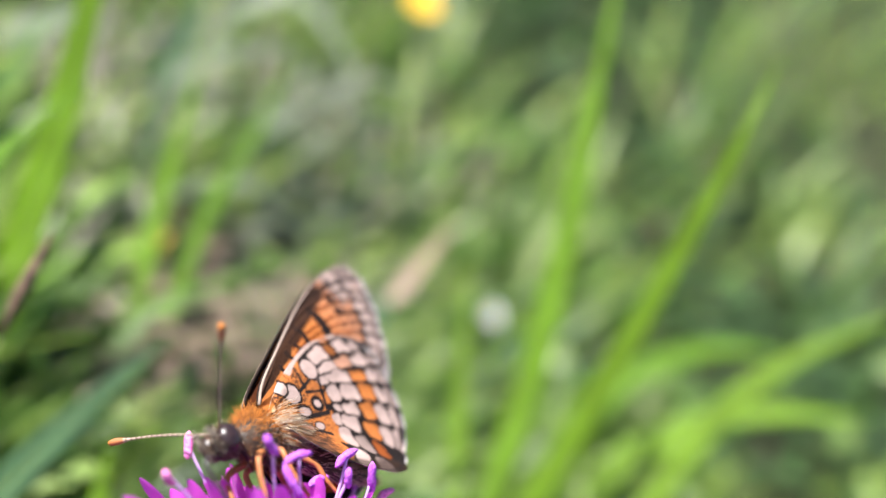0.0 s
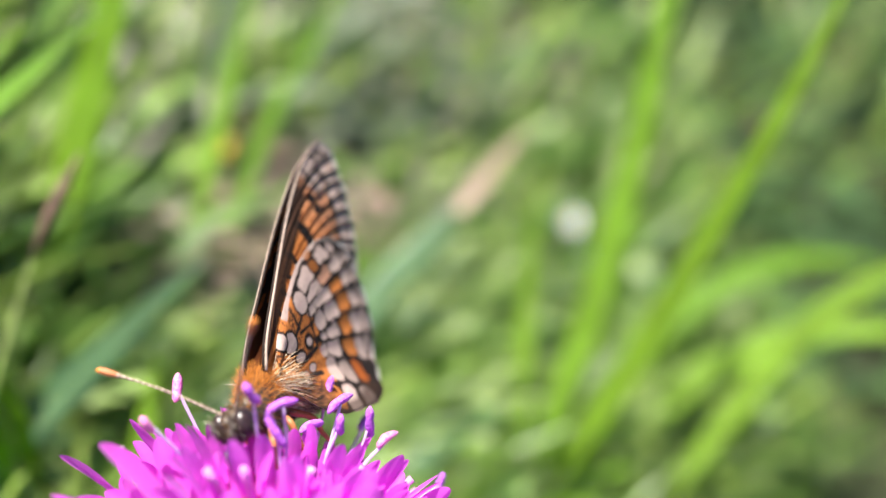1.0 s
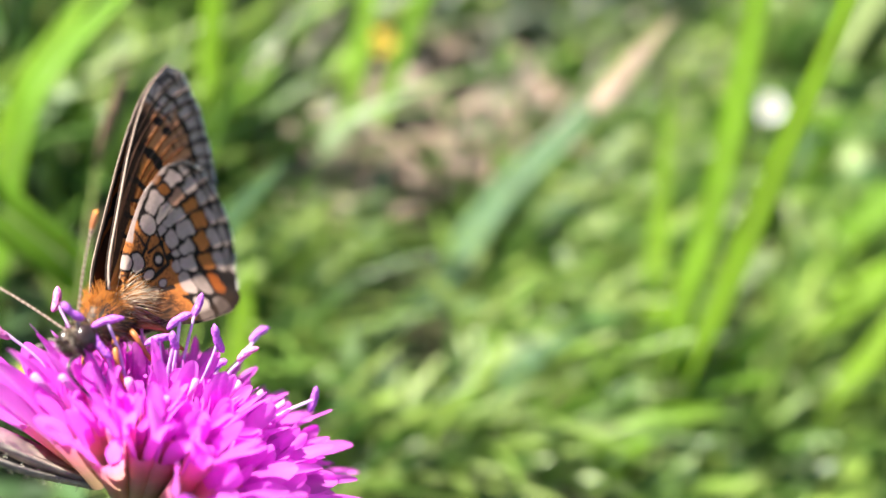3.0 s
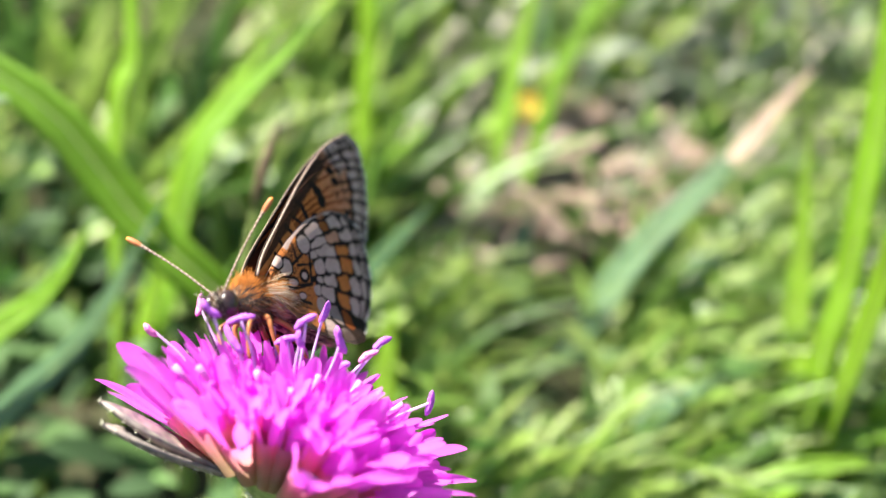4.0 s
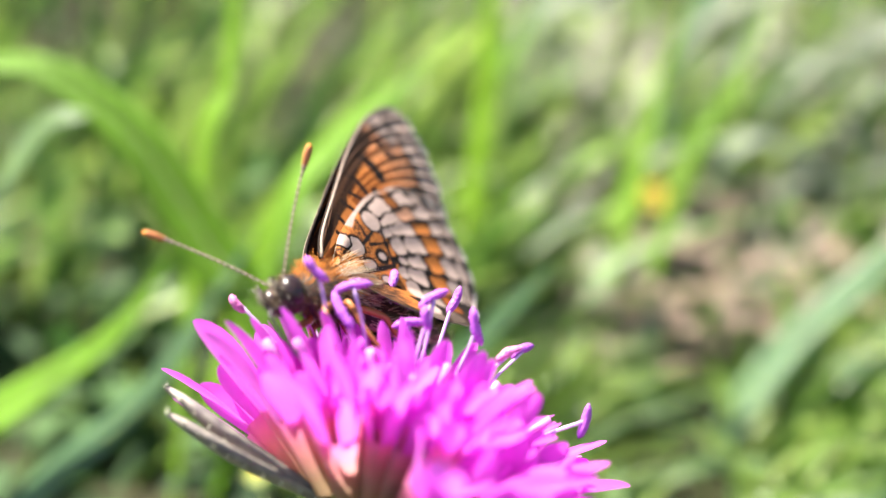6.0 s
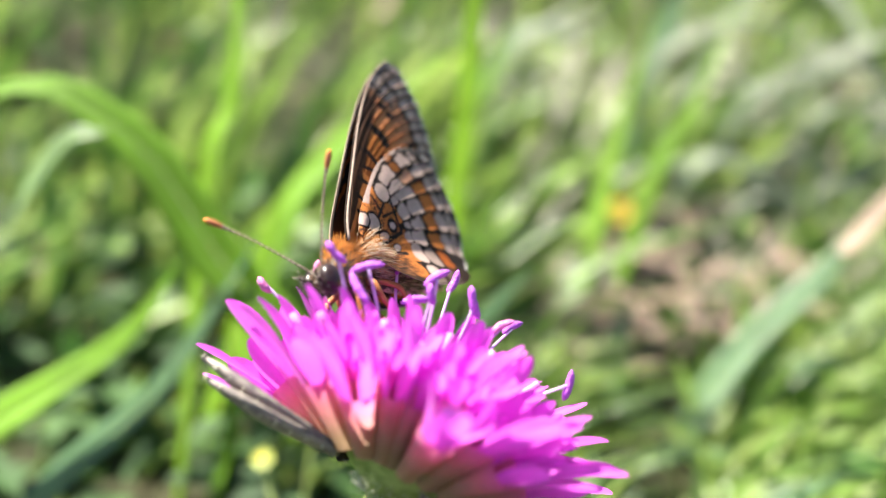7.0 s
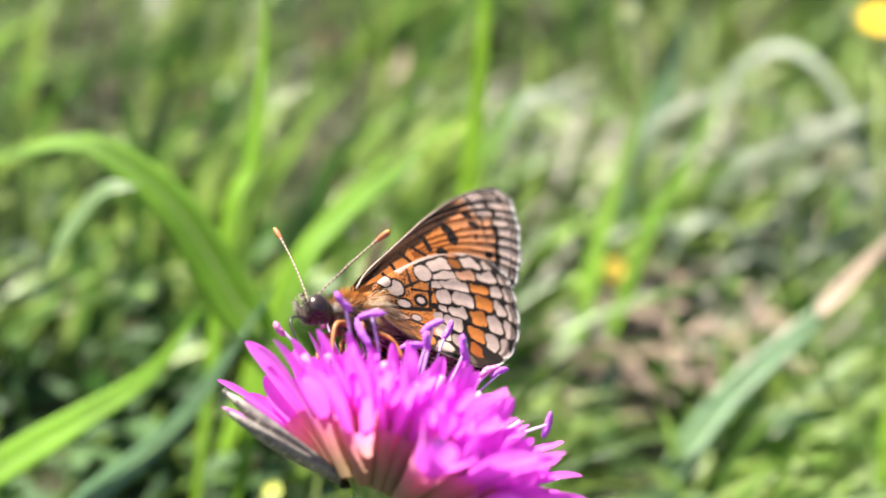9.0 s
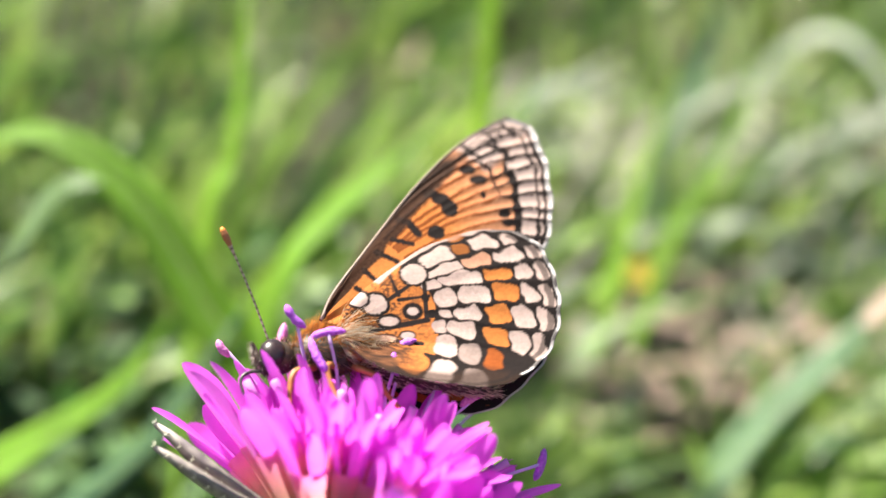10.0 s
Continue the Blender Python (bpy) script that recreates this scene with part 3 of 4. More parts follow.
def build_meadow_flowers():
    small_flower((80.6, 98.6, 153.4), 4.0, M_YELLOW, "orange-yellow meadow flower open in the sun", 8)
    # this yellow flower is added in place of a blurred yellow glint
    small_flower((38.0, 102.8, 107.6), 2.4, M_YELLOW, "small yellow flower standing in for a blurred glint in the grass", 6)
    small_flower((103, 90, 99), 2.6, M_WHITE, "small white flower in the grass", 6)
    small_flower((-15, 46, 81), 1.5, M_BUD, "yellow-green flower bud low in the grass", 7)
    small_flower((46, 150, 160), 2.2, M_PALE, "small white flower in the grass", 6)


# ---- the pink flower ----
HEAD = Vector((-0.3, 0.9, 92.7)) * MM
AXIS = Vector((0.42, 0.31, 0.85)).normalized()


def floret_data(name, tube, lobe, width, spread, big, seed, wide=None):
    """One floret: a funnel tube that opens into five rounded lobes, the outward one the largest."""
    rng = random.Random(seed)
    wide = wide or width
    b = Build()

    def hue(u):
        cream, salmon, magenta = np.array((0.55, 0.37, 0.23)), np.array((0.84, 0.30, 0.38)), np.array((0.90, 0.15, 0.86))
        return cream + (salmon - cream) * min(1, u / 0.3) if u < 0.3 else salmon + (magenta - salmon) * min(1, (u - 0.3) / 0.35)

    rows, tints = [], []
    for i in range(7):
        u = i / 6
        r = 0.55 + 0.2 * wide + (0.42 * wide + 0.1) * u ** 1.3
        rows.append([Vector((r * math.cos(k * 0.628), r * math.sin(k * 0.628), tube * u)) * MM for k in range(10)])
        tints.append([hue(max(0, u - 0.2) * 0.55)] * 10)
    b.grid(rows, True, tints)
    for k in range(5):
        a = k * 2 * math.pi / 5 + rng.uniform(-0.12, 0.12)
        out = max(0.0, math.cos(a))
        ln = lobe * (0.62 + (big - 0.62) * out) * rng.uniform(0.9, 1.1)
        wd = width * (0.75 + 0.35 * out) * rng.uniform(0.9, 1.1)
        e0, e1 = radians(14), radians(spread * rng.uniform(0.8, 1.2))
        rad, z, ang = 0.5 + 0.55 * wide, tube * 0.96, e0
        curl, wave = rng.uniform(0.1, 0.5), rng.uniform(0, 6)
        rows, tints = [], []
        for i in range(9):
            u = 1 - (1 - i / 8) ** 1.7
            step = 1 - (1 - (i + 1) / 8) ** 1.7 - u if i < 8 else 0
            w = wd * (0.42 + 0.58 * math.sin(math.pi * min(1, 0.12 + 0.56 * u))) * math.sqrt(max(0.015, 1 - max(0, (u - 0.6) / 0.402) ** 2))
            row = []
            for j in (-1, -0.6, -0.2, 0.2, 0.6, 1):
                lift = curl * w * j * j + 0.10 * w * math.sin(wave + 3 * j + 4 * u)
                x = rad - lift * math.cos(ang)
                row.append(Vector((x * math.cos(a) - j * w * math.sin(a), x * math.sin(a) + j * w * math.cos(a), z + lift * math.sin(ang))) * MM)
            rows.append(row)
            h = hue(0.62 + 0.4 * u)
            tints.append([h * (1 - 0.12 * abs(j)) for j in (1, 0.5, 0, 0, 0.5, 1)])
            ang = e0 + (e1 - e0) * u
            rad += ln * step * math.sin(ang)
            z += ln * step * math.cos(ang)
        b.grid(rows, False, tints)
    return b.mesh(name, M_PETAL)


def aim(direction, out):
    """A turn whose z goes along direction and whose x lies towards out."""
    z = Vector(direction).normalized()
    x = (Vector(out) - z * z.dot(out)).normalized()
    return Matrix((x, z.cross(x), z)).transposed().to_4x4()


def build_flower():
    rng = random.Random(21)
    foot = Vector((-8, 14, 0)) * MM
    foot.z = slope_z(foot.y)
    e = new("pink_scabious_flower")
    e.location = foot
    tagged(e, "bright magenta scabious flower head on a hairy green stem", "flower")

    def local(p):
        return Vector(p) - foot

    # stem
    stem_top = HEAD - AXIS * 1.0 * MM
    pts = spline([foot, foot + Vector((0.002, -0.003, 0.022)), Vector((-0.0055, 0.0035, 0.062)), Vector((-0.0046, -0.0004, 0.081)), stem_top], 18)
    b = Build().tube([local(p) for p in pts], [0.0009 + 0.0004 * (i > 15) for i in range(18)], 10)
    stem = part("stem", b.mesh("stem", M_STEM), e, "hairy green stem")
    b = Build()
    for i in range(420):
        u = rng.random()
        p = Vector(pts[min(17, int(17 * (1 - u * u * 0.7)))]) + AXIS * rng.uniform(-0.003, 0.003)
        a = rng.uniform(0, 6.28)
        d = Vector((math.cos(a), math.sin(a), rng.uniform(-0.5, 0.3))).normalized()
        b.spike(local(p) + d * 0.0008, d, rng.uniform(0.0009, 0.0024), 0.00003)
    part("hairs", b.mesh("hairs", M_HAIR), stem, "fine pale stem hairs")
    # receptacle
    b = Build()
    rows = []
    x0 = AXIS.orthogonal().normalized()
    y0 = AXIS.cross(x0)
    for i in range(9):
        u = i / 8
        r = (1.3 + 3.4 * math.sin(u * 1.5) ** 1.2) * MM * (1 if u < 0.9 else 0.8)
        c = local(HEAD) + AXIS * (-1.6 + 3.0 * u) * MM
        rows.append([c + r * (math.cos(k * 0.3927) * x0 + math.sin(k * 0.3927) * y0) for k in range(16)])
    b.grid(rows, True)
    part("receptacle", b.mesh("receptacle", M_STEM), e, "green domed base under the florets")
    # bracts
    tips = [((-15.1, 0.8, 102.5), 2.3), ((-14.6, -1.2, 101.2), 1.9), ((15.2, -2.2, 87.0), 1.4), ((9.6, -4.6, 88.2), 1.4), ((16, 6, 89), 1.6), ((4, 15, 98), 1.8), ((-9, 12, 102), 1.8), ((2.5, -7.5, 88.6), 1.4)]
    for tip, w in tips:
        tip = Vector(tip) * MM
        out = (tip - HEAD)
        out = (out - AXIS * out.dot(AXIS)).normalized()
        root = HEAD + out * 5.0 * MM - AXIS * 0.1 * MM
        mid = (root + tip) / 2 + out * 0.4 * MM - AXIS * 0.5 * MM
        c = [Vector(p) for p in spline([root, mid, tip], 10)]
        b, rows = Build(), []
        hb = Build()
        for i, p in enumerate(c):
            u = i / 9
            d = (c[min(i + 1, 9)] - c[max(i - 1, 0)]).normalized()
            s = d.cross(AXIS).normalized()
            n = s.cross(d)
            ww = w * 1.3 * MM * (0.5 + 1.5 * u) * (1 - u ** 1.7) + 0.00008
            rows.append([local(p) + s * ww * k + n * (0.35 * ww * (k * k)) + n * th for k, th in ((-1, 0), (-0.5, 0), (0, 0), (0.5, 0), (1, 0), (0.5, -0.0003), (0, -0.00035), (-0.5, -0.0003))])
            for q in range(40):
                k = rng.choice((-1, 1)) * rng.uniform(0.3, 1)
                hd = (s * k + n * rng.uniform(-1, 0.7) + d * 0.5).normalized()
                hb.spike(local(p) + s * ww * k, hd, rng.uniform(0.0002, 0.0006), 0.000016)
        b.grid(rows, True)
        br = part("bract", b.mesh("bract", M_BRACT), e, "narrow hairy purplish-green bract")
        part("hairs", hb.mesh("hairs", M_HAIR), br)
    # florets
    rim = [floret_data("floret", 6.0, 5.7, 1.12, 22, 1.3, s, 1.65) for s in (11, 12, 13, 14)]
    outer = [floret_data("floret", 6.8, 4.9, 0.84, 22, 1.25, s, 1.1) for s in (1, 2, 3, 15)]
    middle = [floret_data("floret", 7.8, 4.5, 0.66, 24, 1.2, s) for s in (4, 5, 6, 16)]
    inner = [floret_data("floret", 7.4, 4.0, 0.5, 26, 1.1, s) for s in (7, 8, 9, 17)]
    ax = aim(AXIS, (1, 0, 0)).to_3x3()

    def put(me, tilt, around, length=1.0):
        d = ax @ Vector((math.sin(tilt) * math.cos(around), math.sin(tilt) * math.sin(around), math.cos(tilt)))
        o = ax @ Vector((math.cos(around), math.sin(around), 0))
        m = Matrix.Translation(local(HEAD) + d * 1.2 * MM + o * 5.2 * math.sin(tilt) * MM) @ aim(d, o) @ Matrix.Rotation(rng.gauss(0, 0.45), 4, "Z") @ Matrix.Rotation(rng.gauss(0, 0.10), 4, "Y") @ Matrix.Diagonal((length, length, length, 1))
        part("floret", me, e, m=m)

    for ring, (n, tilt, kind, ln) in enumerate([(18, 52, rim, 1.06), (24, 42, outer, 1.0), (31, 35, middle, 1.04), (27, 27, middle, 1.0), (25, 18, inner, 1.10), (13, 10, inner, 1.09), (4, 4, inner, 1.05)]):
        for i in range(n):
            around = 2 * math.pi * (i + 0.37 * ring) / n + rng.gauss(0, 0.06)
            put(rng.choice(kind), radians(tilt + 1.5 * math.cos(around + 2.6) * (ring < 1) + rng.gauss(0, 6.0)), around, ln * rng.uniform(0.88, 1.07))
    # stamens: head of each anther, its lean, and whether it is the pink kind
    stamens = [((-10.7, 3.7, 107.9), (0.6, 0.1, -0.7), 1.7, 1), ((-4.9, 0.2, 111.1), (0.65, 0.1, -0.7), 2.3, 0), ((-2.4, 0.2, 109.9), (1, 0.1, 0.2), 2.6, 0),
               ((-3.0, -0.4, 108.4), (0.5, -0.3, -0.8), 3.0, 0), ((3.1, 1.5, 109.0), (0.85, 0.1, 0.5), 2.4, 0), ((2.7, 0.4, 107.9), (0.2, 0.1, -1), 1.8, 0),
               ((6.2, 1.8, 107.1), (0.25, 0.1, -1), 2.9, 0), ((6.2, 3.0, 103.8), (0.7, 0, 0.5), 1.7, 0), ((8.6, 2.6, 105.0), (0.85, 0.1, 0.45), 2.1, 1), ((14.0, 2.2, 100.4), (0.25, 0, 1), 2.6, 0),
               ((1.4, 2.2, 107.0), (1, 0.3, 0.1), 2.4, 0), ((4.6, 6, 108.2), (0.4, 0.3, 0.8), 2.2, 0), ((-7, 8, 108.5), (0.2, 0.5, 0.8), 2.2, 1), ((10, 8, 104), (0.7, 0.4, 0.3), 2.2, 0), ((0, 9, 109), (0.1, 0.8, 0.5), 2.2, 0)]
    for place, lean, size, pink in stamens:
        top = Vector(place) * MM
        d = (top - HEAD)
        root = HEAD + d * 0.58 + AXIS * 0.6 * MM
        mid = (root + top) / 2 + Vector((rng.uniform(-0.3, 0.3), rng.uniform(-0.3, 0.3), 0.3)) * MM
        b = Build().tube([local(p) for p in spline([root, mid, top], 9)], [0.00013] * 9, 6)
        st = part("stamen", b.mesh("filament", M_FILAMENT), e, "thin lilac filament")
        v = Vector(lean).normalized()
        n = 9
        side = v.orthogonal().normalized()
        c = [local(top) + v * size * MM * (i / (n - 1) - 0.5) + side * 0.22 * MM * math.sin(math.pi * i / (n - 1)) for i in range(n)]
        b = Build().tube(c, [MM * rng.uniform(0.28, 0.38) * math.sqrt(max(0.05, 1 - (2 * i / (n - 1) - 1) ** 4)) for i in range(n)], 8)
        part("anther", b.mesh("anther", M_ANTHER_PINK if pink else M_ANTHER), st, "pink dusted anther" if pink else "violet anther")
    # styles
    for place in [(9.6, 0, 102.8), (7.8, 1, 103.3), (-8.2, -1, 106.3), (4.2, -1.2, 105.0), (11.6, 1.8, 100.6), (-1, -2.5, 106.2), (-6, -2, 106.6), (1.8, -3, 104.6)]:
        top = Vector(place) * MM
        root = HEAD + (top - HEAD) * 0.5
        b = Build().tube([local(p) for p in spline([root, (root + top) / 2 + AXIS * 0.2 * MM, top], 7)], [0.00022, 0.0002, 0.0002, 0.0002, 0.0002, 0.00026, 0.00034], 6)
        part("style", b.mesh("style", M_STYLE), e, "pale pink club-tipped style")
    # hairs round the base of the head
    b = Build()
    for i in range(500):
        a, up = rng.uniform(0, 6.28), rng.uniform(-1.6, 1.4)
        d = x0 * math.cos(a) + y0 * math.sin(a)
        b.spike(local(HEAD) + d * (2.2 + 0.35 * up) * MM + AXIS * up * MM, d - AXIS * rng.uniform(-0.3, 0.8), rng.uniform(0.5, 1.6) * MM, 0.00003)
    part("hairs", b.mesh("hairs", M_HAIR), e, "fine pale hairs under the flower head")
    return e


# ---- the butterfly ----
CREAM, ORANGE, BLACK = np.array((0.43, 0.312, 0.272)), np.array((0.46, 0.15, 0.036)), np.array((0.012, 0.008, 0.007))
BROWN, WHITE, RUST = np.array((0.07, 0.035, 0.022)), np.array((0.60, 0.54, 0.52)), np.array((0.45, 0.11, 0.02))


def wing_frame(base, outline, n_turn, n_out):
    """Polar grid from the wing's root to its outline: points (x, z) in mm, angle in degrees, share of the radius."""
    pts = np.array(spline(outline, 160))
    ang = np.degrees(np.arctan2(pts[:, 1] - base[1], base[0] - pts[:, 0]))
    rad = np.hypot(pts[:, 0] - base[0], pts[:, 1] - base[1])
    order = np.argsort(ang)
    turn = np.linspace(ang.min(), ang.max(), n_turn)
    reach = np.interp(turn, ang[order], rad[order])
    return turn, reach


def blend(colour, other, amount):
    a = np.clip(amount, 0, 1)[..., None]
    return colour * (1 - a) + other * a


def vein_field(turn, r, veins, at):
    """Cell number, place across the cell from -1 to 1, its half width in mm, and the distance in mm from the nearest vein."""
    lines = [np.polyval(np.polyfit(at, v, 2), np.clip(r, at[0] - 3, at[2] + 4)) for v in veins]
    k = sum((turn < line).astype(int) for line in lines)
    across, half = np.full(turn.shape, 1.4), np.full(turn.shape, 0.5)
    for n in range(1, len(lines)):
        mid, wide = (lines[n - 1] + lines[n]) / 2, np.maximum((lines[n - 1] - lines[n]) / 2, 0.4)
        across = np.where(k == n, (turn - mid) / wide, across)
        half = np.where(k == n, np.radians(wide) * r, half)
    near = np.min([np.abs(turn - line) for line in lines], axis=0)
    return k, across, half, np.radians(near) * r


def cell_shape(r, across, half, lo, hi, gap):
    """Signed distance in mm to a rounded cell between two veins, from lo to hi along it."""
    hl, hw = (hi - lo) / 2, np.maximum(half - gap, 0.05)
    c = 0.8 * np.minimum(hl, hw)
    u, v = np.abs(across) * half - hw + c, np.abs(r - (lo + hi) / 2) - hl + c
    return np.hypot(np.maximum(u, 0), np.maximum(v, 0)) + np.minimum(np.maximum(u, v), 0) - c


# veins: angle in degrees at three distances from the wing's root
HIND_AT, FORE_AT = (8, 12, 16), (10, 15, 20)
HIND_VEINS = ((44, 37.5, 28), (35, 30, 24.5), (29, 23.5, 19.7), (22, 17, 13), (11, 8.8, 4.8), (4.5, 0, -3.3), (-5, -9.3, -14), (-20, -21, -22), (-44, -44, -44))
FORE_VEINS = ((52, 47.5, 42.5), (50, 45.5, 39.7), (46, 42.5, 36.9), (42, 38.1, 33.2), (39, 35.2, 29.6), (37, 32.3, 26), (35, 29.2, 21.4), (30, 25.3, 18.4), (24, 19.5, 13), (15, 10, 5))


def wobble(x, z, scale, seed):
    return np.array([noise.noise(Vector((a * scale, b * scale, seed))) for a, b in zip(x.ravel(), z.ravel())]).reshape(x.shape)


# cells of the hindwing's underside between its veins: start and end in mm, and colour
HIND_CELLS = {
    1: ((8.0, 10.7, "w"), (10.9, 11.9, "b"), (12.2, 14.2, "w"), (14.5, 15.7, "w")),
    2: ((6.6, 7.75, "w"), (7.9, 10.6, "w"), (10.75, 13.0, "a"), (13.2, 15.4, "w"), (15.65, 16.9, "w")),
    3: ((6.9, 8.4, "w"), (8.5, 11.6, "w"), (11.85, 13.9, "o"), (14.15, 15.5, "w"), (15.75, 16.75, "w")),
    4: ((7.4, 9.1, "w"), (9.2, 11.7, "w"), (11.95, 13.9, "o"), (14.1, 15.2, "w"), (15.45, 16.5, "w")),
    5: ((7.5, 8.3, "w"), (8.4, 10.5, "w"), (11.0, 12.8, "o"), (12.95, 14.6, "w"), (14.85, 15.95, "w")),
    6: ((6.7, 7.8, "w"), (7.9, 9.95, "w"), (10.65, 12.45, "o"), (12.6, 14.1, "w"), (14.35, 15.3, "w")),
    7: ((5.0, 6.8, "o"), (7.0, 8.5, "w"), (8.65, 10.4, "d"), (10.8, 12.1, "r")),
    8: ((4.2, 6.9, "o"), (7.2, 8.9, "w"), (9.4, 11.3, "d"))}


def spot(x, z, rough, cx, cz, rx, rz):
    """1 inside a ragged round spot, 0 outside."""
    q = np.hypot((x - cx) / rx, (z - cz) / rz) + 0.13 * rough
    return np.clip((1 - q) * min(rx, rz) / 0.09 + 0.5, 0, 1)


def stroke(x, z, wob, p, q, width):
    """1 on a line from p to q, 0 off it."""
    p, d = np.array(p), np.array(q) - np.array(p)
    t = np.clip(((x - p[0]) * d[0] + (z - p[1]) * d[1]) / (d @ d), 0, 1)
    gone = np.hypot(x - p[0] - t * d[0], z - p[1] - t * d[1]) + 0.05 * wob
    return np.clip((width - gone) / 0.09 + 0.5, 0, 1)


def hind_under(turn, r, s, x, z):
    """Chequered underside: rounded cream and orange cells between black veins, spots round the root."""
    wob, rough = wobble(x, z, 0.9, 1.0), wobble(x, z, 4.5, 3.0)
    warp = 0.26 * wobble(x, z, 1.3, 6.0) + 0.03 * rough
    k, across, half, near = vein_field(turn + 1.5 * wob + 0.15 * rough, r, HIND_VEINS, HIND_AT)
    shades = {"w": CREAM, "o": ORANGE, "a": 0.55 * ORANGE + 0.45 * CREAM, "b": 0.45 * ORANGE, "d": 0.55 * CREAM, "r": 0.5 * RUST}
    col = np.ones(turn.shape + (3,)) * BLACK
    # orange round the root, up to the first row of cells
    col = blend(col, ORANGE, np.clip((6.9 + 0.5 * np.sin(k * 2.1) - r - warp) / 0.12, 0, 1) * (turn > -24))
    for cell, pieces in HIND_CELLS.items():
        for lo, hi, shade in pieces:
            bow = 0.22 * across ** 2 * (1 if lo > 10 else -0.4)
            gap = 0.10 if shade == "w" and hi < 12 else 0.18
            inside = np.clip(-(cell_shape(r + warp + bow, across, half, lo, hi, gap) + 0.03 * rough + 0.08 * wob) / 0.08 + 0.5, 0, 1) * (k == cell)
            col = blend(col, shades[shade], inside)
    col = blend(col, BROWN, np.clip((4.6 - r) / 3.0, 0, 1) * np.clip(0.5 + 1.2 * rough, 0, 1) * 0.8)
    # dark scales dusted over the root, fine veins and markings on the orange field
    col = blend(col, BLACK * 1.6, np.clip((7.6 - r) / 2.5, 0, 1) * np.clip(0.30 + 2.2 * rough + 1.6 * wob, 0, 1) * 0.8)
    for p, q, w in (((-1.6, 0.9), (-7.0, 4.6), 0.10), ((-1.8, 0.1), (-7.0, 1.0), 0.15), ((-4.9, 2.6), (-7.2, 2.9), 0.08), ((-2.2, -0.3), (-6.4, -0.9), 0.13), ((-4.3, 4.7), (-4.9, 3.0), 0.09), ((-6.9, 3.9), (-6.9, 1.2), 0.12)):
        col = blend(col, BLACK * 1.5, stroke(x, z, wob, p, q, w + 0.05))
    for cx, cz, rx, rz, edge, fill in ((-3.1, 2.3, 0.92, 0.76, 0.24, CREAM), (-6.15, 4.7, 0.95, 0.85, 0.2, CREAM), (-1.9, 2.75, 0.7, 0.62, 0.2, CREAM), (-5.9, 1.7, 0.42, 0.32, 0.36, CREAM), (-4.1, 0.95, 0.7, 0.36, 0.26, CREAM), (-3.6, -0.45, 0.95, 0.32, 0.12, 0.6 * CREAM + 0.4 * ORANGE), (-5.4, -0.2, 0.5, 0.3, 0.12, CREAM), (-6.9, 2.75, 0.22, 0.3, 0.08, BLACK)):
        col = blend(col, BLACK, spot(x, z, rough, cx, cz, rx + edge, rz + edge))
        col = blend(col, fill, spot(x, z, rough, cx, cz, rx, rz))
    col = blend(col, BROWN + 0.25 * ORANGE, np.clip((-24 - turn) / 4, 0, 1) * np.clip((5.2 + warp - r) / 0.5, 0, 1))
    streak = wobble(x * 0.35 + z, z * 2.6 - 0.5 * x, 1.6, 12.0)
    col = blend(col, BROWN * 0.5, np.clip((-12 - turn) / 8, 0, 1) * np.clip((6.4 - r) / 2.0, 0, 1) * np.clip(0.55 + 1.3 * streak, 0, 1))
    # pale front strip, dusky tail corner, fringe
    strip = (k == 0) & (turn > 26) & (near < 0.75)
    col = blend(col, CREAM * 0.8, strip * np.clip((near - 0.16 - 0.05 * rough) / 0.08, 0, 1) * (r > 4.6))
    col = blend(col, ORANGE * 0.6, (strip & (r > 11.2) & (r < 12.3)) * 0.7)
    col = blend(col, BROWN * 0.4, np.clip((-17 - turn) / 4, 0, 1) * np.clip((s - 0.72) / 0.1, 0, 1) * 0.75)
    col = blend(col, BLACK, np.clip((0.018 - np.abs(s - 0.952 - 0.004 * rough)) / 0.006, 0, 1) * (turn < 30) * 0.7)
    fringe = np.clip((s - 0.980 + 0.006 * rough) / 0.008, 0, 1) * (turn < 34) * (turn > -18)
    col = blend(col, WHITE, fringe)
    col = blend(col, BLACK, fringe * np.clip((np.abs(across) - 0.45 + 0.2 * rough) / 0.2, 0, 1) * 0.85)
    return col * (1 + 0.14 * wob[..., None] + 0.14 * rough[..., None])


